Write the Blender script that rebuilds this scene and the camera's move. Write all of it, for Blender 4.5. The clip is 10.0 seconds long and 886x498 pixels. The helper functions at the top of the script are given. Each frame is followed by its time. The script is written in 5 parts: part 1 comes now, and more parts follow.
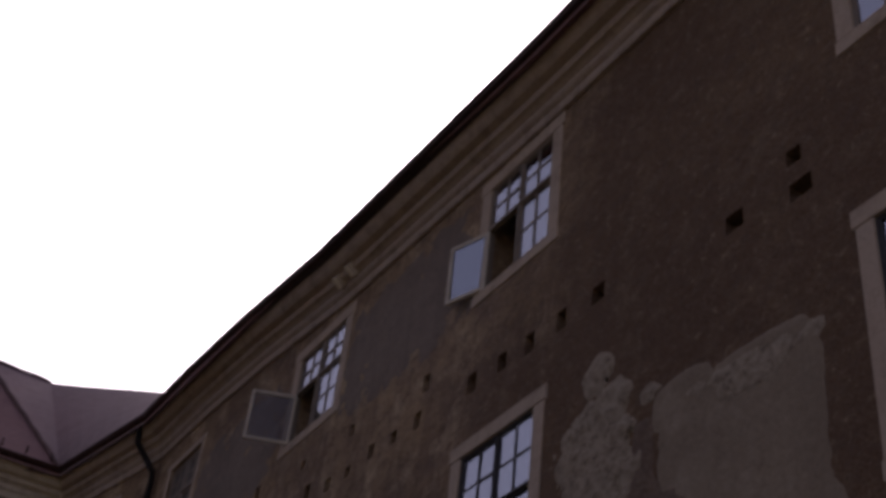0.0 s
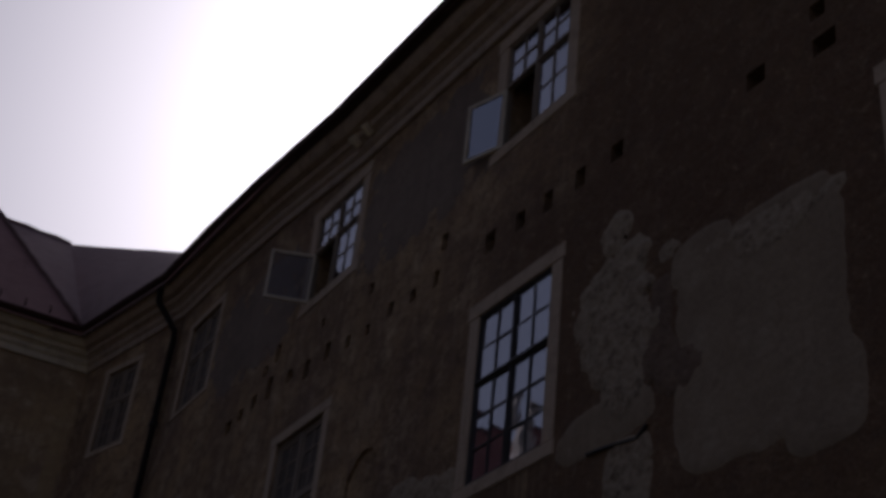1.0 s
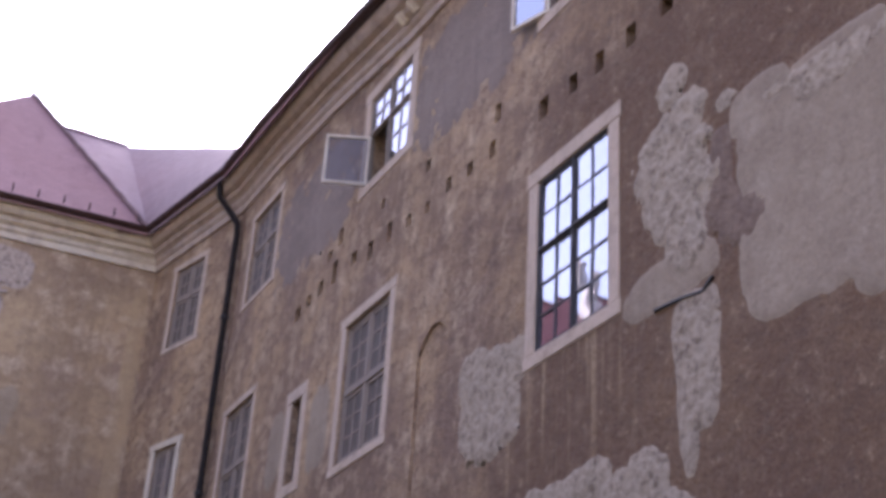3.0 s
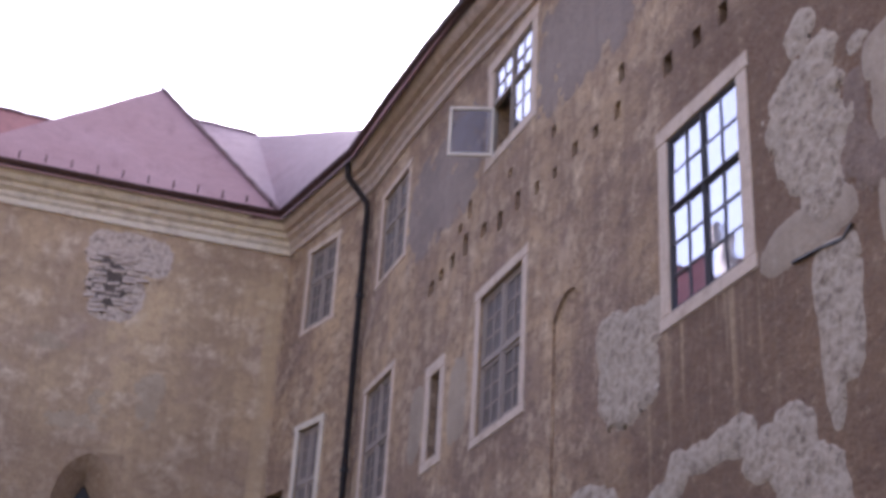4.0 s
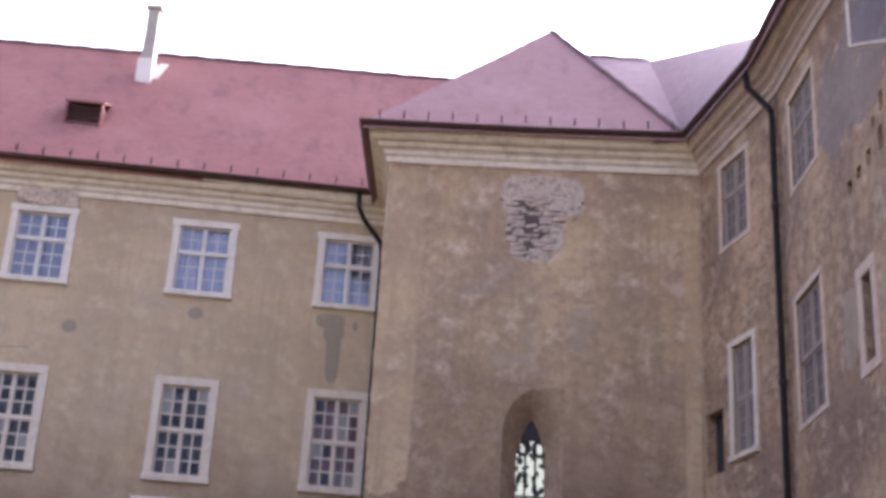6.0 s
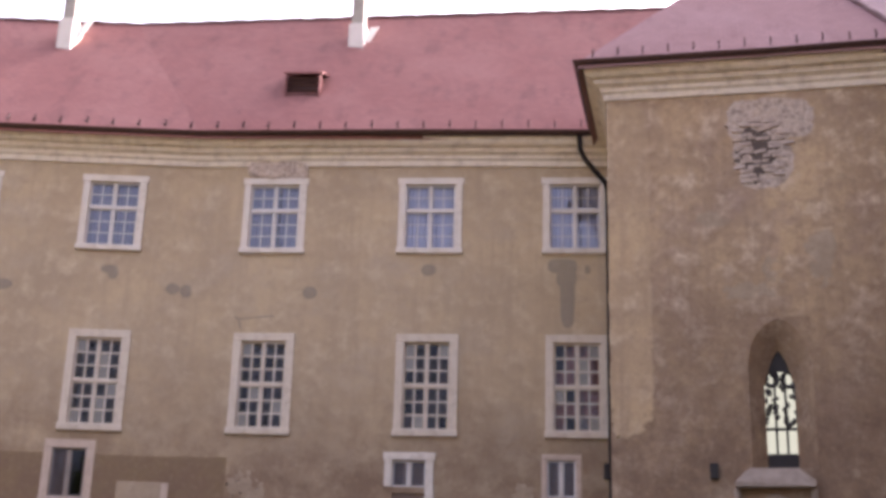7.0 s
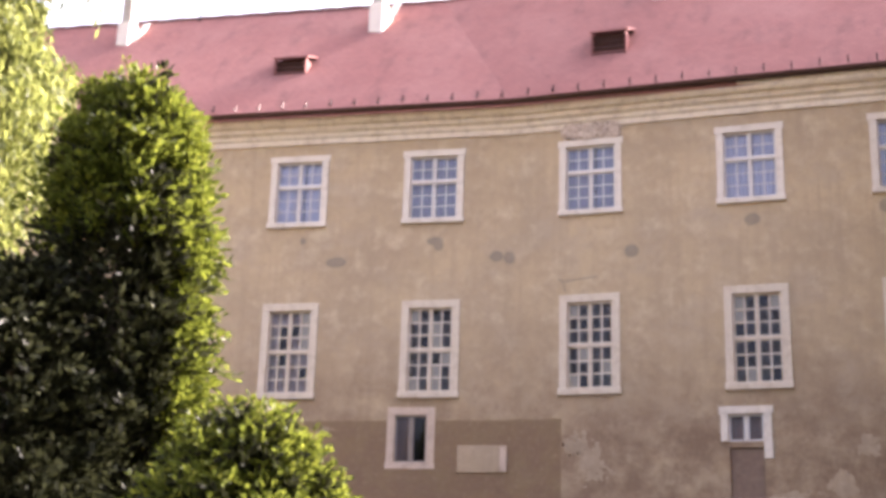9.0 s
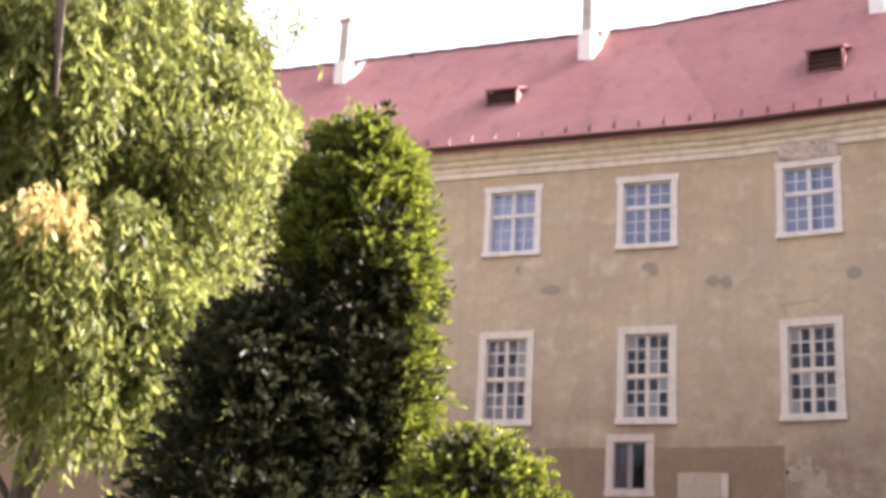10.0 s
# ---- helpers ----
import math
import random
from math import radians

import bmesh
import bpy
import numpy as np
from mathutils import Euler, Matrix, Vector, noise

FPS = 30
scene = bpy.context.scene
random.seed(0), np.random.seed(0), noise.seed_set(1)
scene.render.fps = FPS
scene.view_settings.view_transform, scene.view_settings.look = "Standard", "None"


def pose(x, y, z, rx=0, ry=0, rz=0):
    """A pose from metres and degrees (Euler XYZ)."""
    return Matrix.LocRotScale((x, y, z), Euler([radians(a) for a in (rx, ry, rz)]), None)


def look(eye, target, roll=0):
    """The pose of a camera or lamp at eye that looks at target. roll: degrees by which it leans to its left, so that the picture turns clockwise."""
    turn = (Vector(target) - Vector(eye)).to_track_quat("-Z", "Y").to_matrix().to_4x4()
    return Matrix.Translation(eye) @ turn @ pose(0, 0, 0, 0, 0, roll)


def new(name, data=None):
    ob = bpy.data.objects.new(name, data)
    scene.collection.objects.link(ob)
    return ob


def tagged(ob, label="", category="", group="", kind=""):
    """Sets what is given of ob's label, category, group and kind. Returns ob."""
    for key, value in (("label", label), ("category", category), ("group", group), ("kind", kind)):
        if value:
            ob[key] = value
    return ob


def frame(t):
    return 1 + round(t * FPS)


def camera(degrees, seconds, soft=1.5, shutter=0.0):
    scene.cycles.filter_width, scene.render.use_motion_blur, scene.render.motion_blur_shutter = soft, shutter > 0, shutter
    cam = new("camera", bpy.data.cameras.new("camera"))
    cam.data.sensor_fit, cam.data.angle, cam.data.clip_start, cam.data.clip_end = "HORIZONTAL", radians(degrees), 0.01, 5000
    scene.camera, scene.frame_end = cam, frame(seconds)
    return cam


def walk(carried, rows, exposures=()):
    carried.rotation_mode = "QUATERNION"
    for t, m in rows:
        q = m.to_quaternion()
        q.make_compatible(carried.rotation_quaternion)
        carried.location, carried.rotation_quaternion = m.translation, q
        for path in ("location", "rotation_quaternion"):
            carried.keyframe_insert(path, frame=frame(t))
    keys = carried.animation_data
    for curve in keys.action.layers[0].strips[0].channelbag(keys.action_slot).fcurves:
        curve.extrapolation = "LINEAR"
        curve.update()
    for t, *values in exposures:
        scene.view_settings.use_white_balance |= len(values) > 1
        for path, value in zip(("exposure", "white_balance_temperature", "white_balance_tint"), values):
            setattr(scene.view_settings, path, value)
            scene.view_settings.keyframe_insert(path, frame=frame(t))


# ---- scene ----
# A castle courtyard: plastered ranges round a projecting chapel block, trees in the yard.

# ---------------------------------------------------------------- camera
cam = camera(36.37, 10.0, soft=3.8)
PATH = [
    (0, pose(-0.01, -0.03, 1.73, 129.16, -5.61, -30.62)),
    (0.5, pose(-0.05, -0.04, 1.73, 125.66, -5.91, -28.25)),
    (1, pose(-0.06, -0.02, 1.73, 123.05, -5.58, -29.85)),
    (1.5, pose(-0.05, -0.03, 1.75, 120.86, -5.68, -31.03)),
    (2, pose(-0.08, -0.03, 1.73, 119.16, -5.53, -30.91)),
    (2.2, pose(-0.06, -0.02, 1.71, 118.64, -5.35, -30.44)),
    (3.3, pose(0.02, 0.08, 1.61, 117.48, -2.80, -23.72)),
    (3.5, pose(0.03, 0.10, 1.59, 117.21, -2.76, -22.74)),
    (4, pose(0.05, 0.12, 1.59, 116.35, -3.07, -19.18)),
    (4.5, pose(0.08, 0.09, 1.58, 115.01, -3.77, -15.45)),
    (5, pose(0.08, 0.07, 1.56, 114.07, -3.37, -11.02)),
    (5.5, pose(0.07, -0.03, 1.50, 113.02, -3.09, -6.16)),
    (6, pose(0.02, -0.07, 1.46, 112.27, -3.12, -0.11)),
    (6.2, pose(-0.00, -0.07, 1.47, 112.04, -2.93, 2.54)),
    (7.3, pose(-0.01, 0.06, 1.62, 107.86, -1.47, 12.61)),
    (7.5, pose(0.01, 0.07, 1.62, 106.85, -1.63, 13.52)),
    (8, pose(0.01, 0.08, 1.59, 105.17, -1.56, 16.12)),
    (8.5, pose(-0.01, 0.06, 1.54, 106.17, -1.65, 19.55)),
    (9, pose(-0.02, 0.03, 1.58, 107.24, -1.81, 24.92)),
    (9.5, pose(-0.04, -0.09, 1.56, 107.94, -2.24, 29.71)),
    (10, pose(0.04, -0.21, 1.52, 107.99, -3.35, 33.85)),
]
EXPOSURE = [(0.0, -0.3, 6100, 30), (0.5, -1.3, 5750, 21), (1.0, -1.65, 5750, 22), (1.5, -0.45, 5700, 27), (2.0, 1.75, 5600, 30),
            (3.3, 2.4, 5520, 28), (5.0, 2.56, 5560, 26), (6.2, 2.62, 5750, 27), (7.3, 2.5, 6400, 29), (7.6, 2.56, 6400, 29), (8.1, 2.85, 6450, 29), (8.5, 2.95, 6450, 28), (10.0, 2.88, 6350, 24)]
walk(cam, PATH, EXPOSURE)

# ---------------------------------------------------------------- light
SUN_DIR = Vector((0.44, 0.66, 0.62)).normalized()
world = bpy.data.worlds.new("sky")
scene.world = world
world.use_nodes = True
wn = world.node_tree
sky = wn.nodes.new("ShaderNodeTexSky")
sky.sky_type = "NISHITA"
sky.sun_disc = False
sky.sun_elevation = math.asin(SUN_DIR.z)
sky.sun_rotation = math.atan2(SUN_DIR.x, SUN_DIR.y)
sky.dust_density = 8.0
sky.air_density = 1.0
haze = wn.nodes.new("ShaderNodeHueSaturation")
haze.inputs["Saturation"].default_value = 0.55
wn.links.new(sky.outputs[0], haze.inputs["Color"])
wn.links.new(haze.outputs[0], wn.nodes["Background"].inputs[0])
wn.nodes["Background"].inputs[1].default_value = 0.12
sun_data = bpy.data.lights.new("sun", "SUN")
sun_data.energy = 4.0
sun_data.angle = radians(0.6)
sun_data.color = (1.0, 0.93, 0.82)
sun = new("sun", sun_data)
sun.matrix_world = look((40, 60, 60), Vector((40, 60, 60)) - SUN_DIR)


# ---------------------------------------------------------------- materials
class Mat:
    """A small node-tree builder for one Principled material."""

    def __init__(self, name, rough=0.9, metal=0.0):
        self.m = bpy.data.materials.new(name)
        self.m.use_nodes = True
        self.t = self.m.node_tree
        self.b = self.t.nodes["Principled BSDF"]
        self.b.inputs["Roughness"].default_value = rough
        self.b.inputs["Metallic"].default_value = metal
        tc = self.t.nodes.new("ShaderNodeTexCoord")
        self.co = tc.outputs["Object"]

    def n(self, kind, **values):
        node = self.t.nodes.new(kind)
        for k, v in values.items():
            node.inputs[k.replace("_", " ")].default_value = v
        return node

    def link(self, a, b):
        self.t.links.new(a, b)

    def scaled(self, sx, sy, sz):
        mp = self.n("ShaderNodeMapping")
        mp.inputs["Scale"].default_value = (sx, sy, sz)
        self.link(self.co, mp.inputs["Vector"])
        return mp.outputs[0]

    def noise(self, scale, detail=4.0, rough=0.6, co=None):
        nd = self.n("ShaderNodeTexNoise", Scale=scale, Detail=detail, Roughness=rough)
        self.link(co or self.co, nd.inputs["Vector"])
        return nd.outputs["Fac"]

    def ramp(self, fac, lo, hi):
        r = self.n("ShaderNodeMapRange")
        r.inputs["From Min"].default_value, r.inputs["From Max"].default_value = lo, hi
        self.link(fac, r.inputs["Value"])
        return r.outputs[0]

    def mix(self, fac, a, b, blend="MIX"):
        x = self.t.nodes.new("ShaderNodeMix")
        x.data_type, x.blend_type = "RGBA", blend
        for sock, v in ((x.inputs[0], fac), (x.inputs[6], a), (x.inputs[7], b)):
            if isinstance(v, (int, float)):
                sock.default_value = v
            elif isinstance(v, tuple):
                sock.default_value = (*v, 1.0)
            else:
                self.link(v, sock)
        return x.outputs[2]

    def math(self, op, a, b):
        x = self.t.nodes.new("ShaderNodeMath")
        x.operation = op
        for sock, v in zip(x.inputs, (a, b)):
            if isinstance(v, (int, float)):
                sock.default_value = v
            else:
                self.link(v, sock)
        return x.outputs[0]

    def axis(self, which):
        s = self.t.nodes.new("ShaderNodeSeparateXYZ")
        self.link(self.co, s.inputs[0])
        return s.outputs[which]

    def color(self, c):
        if isinstance(c, tuple):
            self.b.inputs["Base Color"].default_value = (*c, 1.0)
        else:
            self.link(c, self.b.inputs["Base Color"])

    def bump(self, h, strength=0.4, distance=0.02):
        bp = self.n("ShaderNodeBump", Strength=strength, Distance=distance)
        self.link(h, bp.inputs["Height"])
        self.link(bp.outputs[0], self.b.inputs["Normal"])


def plaster(name, base, dark, light, band=None, strength=0.5, spots=0.5, accent=None, amount=1.0, side=None, runs=None, soil_falloff_at=(7.6, 6.2), grit=0.0):
    """Old lime plaster: cloudy patches, damp stains, run-off streaks and grain. band: (edge height, colour, along-limit)."""
    k = Mat(name, 0.92)
    part_of = lambda f, v: k.math("MULTIPLY", f, v * amount)
    c = k.mix(part_of(k.ramp(k.noise(0.38, 7, 0.68), 0.40, 0.60), 0.9), base, dark)
    if accent:
        c = k.mix(part_of(k.ramp(k.noise(0.55, 6, 0.7, k.scaled(1.0, 1.0, 1.35)), 0.50, 0.66), 0.8), c, accent)
    c = k.mix(part_of(k.ramp(k.noise(1.5, 7, 0.7), 0.50, 0.66), 0.8), c, light)
    c = k.mix(part_of(k.ramp(k.noise(3.9, 7, 0.72), 0.52, 0.68), 0.75), c, dark)
    streak = k.noise(1.0, 5, 0.65, k.scaled(3.6, 3.6, 0.22))
    c = k.mix(part_of(k.ramp(streak, 0.50, 0.70), 0.6), c, dark)
    if side:
        edge = k.math("ADD", k.axis(0), k.math("MULTIPLY", k.math("SUBTRACT", k.noise(0.6, 6, 0.65), 0.5), 6.0))
        edge = k.math("ADD", edge, k.math("MULTIPLY", k.math("SUBTRACT", 8.0, k.axis(2)), 0.45))
        c = k.mix(k.math("MULTIPLY", k.ramp(edge, side[0], side[0] + 2.4), 0.82), c, side[1])
    if runs:
        # rusty and chalky run-off under a leaking sill
        inside = k.math("MULTIPLY", k.ramp(k.axis(0), runs[0], runs[0] + 0.3), k.ramp(k.axis(0), runs[1], runs[1] - 0.3))
        inside = k.math("MULTIPLY", inside, k.math("MULTIPLY", k.ramp(k.axis(2), runs[2], runs[3] - 0.5), k.ramp(k.axis(2), runs[3] + 0.02, runs[3] - 0.02)))
        wash = k.noise(1.0, 4, 0.6, k.scaled(5.0, 5.0, 0.16))
        c = k.mix(k.math("MULTIPLY", inside, k.math("MULTIPLY", k.ramp(wash, 0.50, 0.58), 0.75)), c, (0.15, 0.09, 0.06))
        c = k.mix(k.math("MULTIPLY", inside, k.math("MULTIPLY", k.ramp(wash, 0.48, 0.40), 0.5)), c, (0.46, 0.33, 0.20))
    if band:
        edge = k.math("ADD", k.axis(2), k.math("MULTIPLY", k.math("SUBTRACT", k.noise(1.1, 5), 0.5), band[3]))
        low = k.math("LESS_THAN", edge, band[0])
        side = k.math("LESS_THAN", k.axis(0), band[2])
        c = k.mix(k.math("MULTIPLY", k.math("MULTIPLY", low, side), 0.75), c, band[1])
        # brown soiling low down, raised higher to carry light falling off downwards
        soil_falloff = k.ramp(k.math("ADD", k.axis(2), k.math("MULTIPLY", k.math("SUBTRACT", k.noise(0.7, 6, 0.7), 0.5), 3.2)), *soil_falloff_at)
        soil_falloff = k.math("MULTIPLY", soil_falloff, k.ramp(k.noise(1.3, 7, 0.72), 0.30, 0.58))
        c = k.mix(k.math("MULTIPLY", soil_falloff, 0.9), c, (0.20, 0.125, 0.078))
        if len(band) > 4:
            low = k.ramp(edge, band[4] + 0.06, band[4] - 0.06)
            c = k.mix(k.math("MULTIPLY", low, 0.7), c, band[5])
    fine = k.noise(10.0, 8, 0.75)
    c = k.mix(part_of(k.ramp(fine, 0.54, 0.74), 0.8), c, dark)
    if grit:
        # crumbling surface: pitted, with dark hollows and pale raised grains
        pits = k.ramp(k.noise(4.6, 9, 0.78, k.scaled(1.0, 1.0, 1.25)), 0.50, 0.60)
        c = k.mix(k.math("MULTIPLY", pits, grit), c, tuple(v * 0.62 for v in dark))
        c = k.mix(k.math("MULTIPLY", k.ramp(k.noise(7.5, 8, 0.75), 0.55, 0.66), grit * 0.55), c, light)
    c = k.mix(spots, c, k.mix(k.ramp(k.noise(34, 4, 0.7), 0.3, 0.7), (0.3, 0.3, 0.3), (0.7, 0.7, 0.7)), "OVERLAY")
    k.color(c)
    k.bump(k.math("ADD", k.math("MULTIPLY", k.noise(2.3, 8, 0.7), 2.5), k.math("MULTIPLY", k.noise(11, 5, 0.7), 0.5)), strength, 0.03)
    return k.m


def rubble(name, stone, mortar, dark):
    """Bare masonry where the plaster has come away."""
    k = Mat(name, 0.95)
    v = k.n("ShaderNodeTexVoronoi", Scale=14.0)
    k.link(k.mix(0.12, k.co, k.n("ShaderNodeTexNoise", Scale=6.0).outputs["Color"]), v.inputs["Vector"])
    c = k.mix(k.ramp(v.outputs["Distance"], 0.25, 0.6), stone, mortar)
    c = k.mix(k.ramp(k.noise(2.2, 4), 0.45, 0.75), c, mortar)
    c = k.mix(k.math("MULTIPLY", k.ramp(k.noise(7, 8, 0.8), 0.50, 0.64), 0.9), c, dark)
    k.color(c)
    k.bump(k.math("ADD", k.noise(11, 6, 0.7), k.math("MULTIPLY", v.outputs["Distance"], -0.8)), 0.6, 0.03)
    return k.m


def painted(name, base, wear, rough=0.65, amount=0.5):
    k = Mat(name, rough)
    c = k.mix(k.math("MULTIPLY", k.ramp(k.noise(3.5, 6, 0.7), 0.48, 0.72), amount), base, wear)
    c = k.mix(k.math("MULTIPLY", k.ramp(k.noise(22, 4, 0.7), 0.5, 0.8), amount), c, wear)
    k.color(c)
    k.bump(k.noise(30, 4), 0.25, 0.008)
    return k.m


def roof_tiles(name, base, dark, pale):
    """Small plain tiles in courses, weathered in patches."""
    k = Mat(name, 0.9)
    k.b.inputs["Specular IOR Level"].default_value = 0.12
    br = k.n("ShaderNodeTexBrick", Scale=1.0, Mortar_Size=0.008, Brick_Width=0.19, Row_Height=0.16)
    k.link(k.scaled(1, 1, 1), br.inputs["Vector"])
    br.inputs["Color1"].default_value = (0.75, 0.75, 0.75, 1)
    br.inputs["Color2"].default_value = (1.0, 1.0, 1.0, 1)
    br.inputs["Mortar"].default_value = (0.45, 0.45, 0.45, 1)
    c = k.mix(k.ramp(k.noise(0.35, 5, 0.6), 0.4, 0.68), base, pale)
    c = k.mix(k.ramp(k.noise(1.6, 6, 0.7, k.scaled(1, 0.35, 1)), 0.52, 0.78), c, dark)
    c = k.mix(0.4, c, br.outputs["Color"], "MULTIPLY")
    k.color(c)
    k.bump(br.outputs["Fac"], 0.35, -0.015)
    return k.m


def glass_pane(name, ior, tint):
    """Window glass: see-through, with a mirror reflection that grows towards grazing view."""
    m = bpy.data.materials.new(name)
    m.use_nodes = True
    t = m.node_tree
    t.nodes.clear()
    out, mixer = t.nodes.new("ShaderNodeOutputMaterial"), t.nodes.new("ShaderNodeMixShader")
    clear, shine, fr = (t.nodes.new("ShaderNodeBsdf" + s) for s in ("Transparent", "Glossy", "Transparent"))
    t.nodes.remove(fr)
    fr = t.nodes.new("ShaderNodeFresnel")
    fr.inputs["IOR"].default_value = ior
    clear.inputs["Color"].default_value = (*tint, 1)
    shine.inputs["Color"].default_value = (0.80, 0.81, 0.92, 1)
    shine.inputs["Roughness"].default_value = 0.03
    co, nz, bp = t.nodes.new("ShaderNodeTexCoord"), t.nodes.new("ShaderNodeTexNoise"), t.nodes.new("ShaderNodeBump")
    nz.inputs["Scale"].default_value = 2.4
    bp.inputs["Strength"].default_value = 0.06
    bp.inputs["Distance"].default_value = 0.02
    t.links.new(co.outputs["Object"], nz.inputs["Vector"])
    t.links.new(nz.outputs["Fac"], bp.inputs["Height"])
    t.links.new(bp.outputs[0], shine.inputs["Normal"])
    t.links.new(fr.outputs[0], mixer.inputs[0])
    t.links.new(clear.outputs[0], mixer.inputs[1])
    t.links.new(shine.outputs[0], mixer.inputs[2])
    t.links.new(mixer.outputs[0], out.inputs[0])
    return m


def leaf(name, base, pale, dark, through_amount=0.5):
    """Leaves that differ from one to the next and let light through."""
    k = Mat(name, 0.55)
    k.b.inputs["Specular IOR Level"].default_value = 0.2
    g = k.n("ShaderNodeNewGeometry").outputs["Random Per Island"]
    c = k.mix(k.ramp(g, 0.0, 0.6), dark, base)
    c = k.mix(k.ramp(g, 0.6, 0.95), c, pale)
    k.color(c)
    tr = k.t.nodes.new("ShaderNodeBsdfTranslucent")
    k.link(k.mix(0.4, c, pale), tr.inputs["Color"])
    mx = k.t.nodes.new("ShaderNodeMixShader")
    mx.inputs[0].default_value = through_amount
    k.link(k.b.outputs[0], mx.inputs[1])
    k.link(tr.outputs[0], mx.inputs[2])
    k.link(mx.outputs[0], k.t.nodes["Material Output"].inputs[0])
    return k.m


def plain(name, base, rough=0.8, metal=0.0, scale=8.0, var=0.35):
    k = Mat(name, rough, metal)
    d = tuple(v * (1 - var) for v in base)
    k.color(k.mix(k.ramp(k.noise(scale, 6, 0.65), 0.35, 0.7), base, d))
    k.bump(k.noise(scale * 4, 4), 0.2, 0.01)
    return k.m


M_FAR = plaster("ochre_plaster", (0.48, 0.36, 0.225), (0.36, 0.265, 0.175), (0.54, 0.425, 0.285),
                (7.1, (0.16, 0.10, 0.040), 1.2, 0.12, 4.8, (0.115, 0.066, 0.048)), 0.4, 0.35, (0.41, 0.32, 0.23), 0.95, soil_falloff_at=(9.6, 6.4))
M_BLOCK = plaster("brown_plaster", (0.53, 0.375, 0.22), (0.31, 0.207, 0.132), (0.66, 0.51, 0.36), (4.75, (0.15, 0.08, 0.055), 9.0, 0.7), 0.8, 0.6, (0.36, 0.25, 0.185), 1.15, soil_falloff_at=(10.6, 7.0), grit=0.32)
M_WING = plaster("weathered_brown_plaster", (0.475, 0.318, 0.182), (0.21, 0.132, 0.09), (0.58, 0.425, 0.28), None, 0.9, 0.9, (0.23, 0.15, 0.115), 1.25, (9.8, (0.138, 0.075, 0.043)), (10.6, 13.4, 5.2, 7.1), grit=0.6)
M_SMOOTH = plaster("grey_patch_plaster", (0.345, 0.265, 0.195), (0.25, 0.185, 0.135), (0.40, 0.315, 0.24), None, 0.4, 0.35)
M_RUBBLE = rubble("bare_rubble", (0.31, 0.24, 0.18), (0.41, 0.325, 0.25), (0.13, 0.09, 0.065))
M_BRICKY = rubble("bare_brickwork", (0.42, 0.315, 0.245), (0.55, 0.44, 0.36), (0.12, 0.085, 0.07))
M_CHIP = plaster("chipped_pale_plaster", (0.43, 0.325, 0.22), (0.30, 0.22, 0.15), (0.50, 0.39, 0.28), None, 0.5, 0.4)
M_EDGE = plaster("pale_ochre_plaster", (0.51, 0.365, 0.215), (0.34, 0.235, 0.15), (0.60, 0.46, 0.31), None, 0.6, 0.5)
M_STAIN = plaster("grey_cement_repair", (0.30, 0.24, 0.17), (0.25, 0.20, 0.15), (0.34, 0.28, 0.21), None, 0.3, 0.3)
M_DARK_BROWN = plaster("dark_brown_plaster", (0.22, 0.15, 0.11), (0.16, 0.105, 0.08), (0.28, 0.2, 0.15), None, 0.8, 0.6)
M_GREYED = plaster("greyed_smooth_plaster", (0.25, 0.187, 0.153), (0.175, 0.128, 0.106), (0.30, 0.23, 0.19), None, 0.4, 0.5)
M_BRICKFACE = plain("weathered_pink_brick", (0.55, 0.43, 0.355), 0.95, 0.0, 6.0, 0.4)
M_GAP = plain("dark_open_joint", (0.12, 0.088, 0.072), 0.95)
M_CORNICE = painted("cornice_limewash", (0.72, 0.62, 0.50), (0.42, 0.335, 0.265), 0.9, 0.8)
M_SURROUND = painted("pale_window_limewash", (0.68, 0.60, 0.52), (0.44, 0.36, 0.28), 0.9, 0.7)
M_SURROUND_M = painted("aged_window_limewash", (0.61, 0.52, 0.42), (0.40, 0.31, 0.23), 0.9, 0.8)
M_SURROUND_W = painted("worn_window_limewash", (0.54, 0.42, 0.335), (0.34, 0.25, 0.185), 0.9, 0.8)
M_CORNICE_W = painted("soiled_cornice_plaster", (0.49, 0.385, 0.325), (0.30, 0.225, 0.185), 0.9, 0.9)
M_WHITE = painted("white_window_paint", (0.64, 0.585, 0.54), (0.42, 0.36, 0.31), 0.6, 0.7)
M_WHITER = painted("fresh_white_paint", (0.82, 0.80, 0.78), (0.66, 0.62, 0.58), 0.6, 0.4)
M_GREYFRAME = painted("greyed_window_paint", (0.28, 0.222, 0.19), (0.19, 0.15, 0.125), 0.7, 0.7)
M_DARKFRAME = painted("dark_window_paint", (0.05, 0.045, 0.05), (0.12, 0.1, 0.1), 0.6, 0.5)
M_GLASS = glass_pane("window_glass", 1.55, (0.86, 0.88, 0.92))
M_GLASS_DARK = glass_pane("old_window_glass", 1.3, (0.8, 0.8, 0.82))
M_GLASS_SHADE = glass_pane("shadowed_window_glass", 1.35, (0.16, 0.16, 0.18))
M_GLASS_FILM = painted("grimy_window_glass", (0.20, 0.18, 0.155), (0.10, 0.09, 0.08), 0.25, 0.8)
# opaque: the panes' dim tone is in the colour, no room shows through
M_GLASS_DIM = painted("opaque_dim_window_glass", (0.12, 0.095, 0.084), (0.05, 0.04, 0.036), 0.6, 0.9)
M_GLASS_SKY = glass_pane("double_window_glass", 8.0, (0.8, 0.82, 0.88))
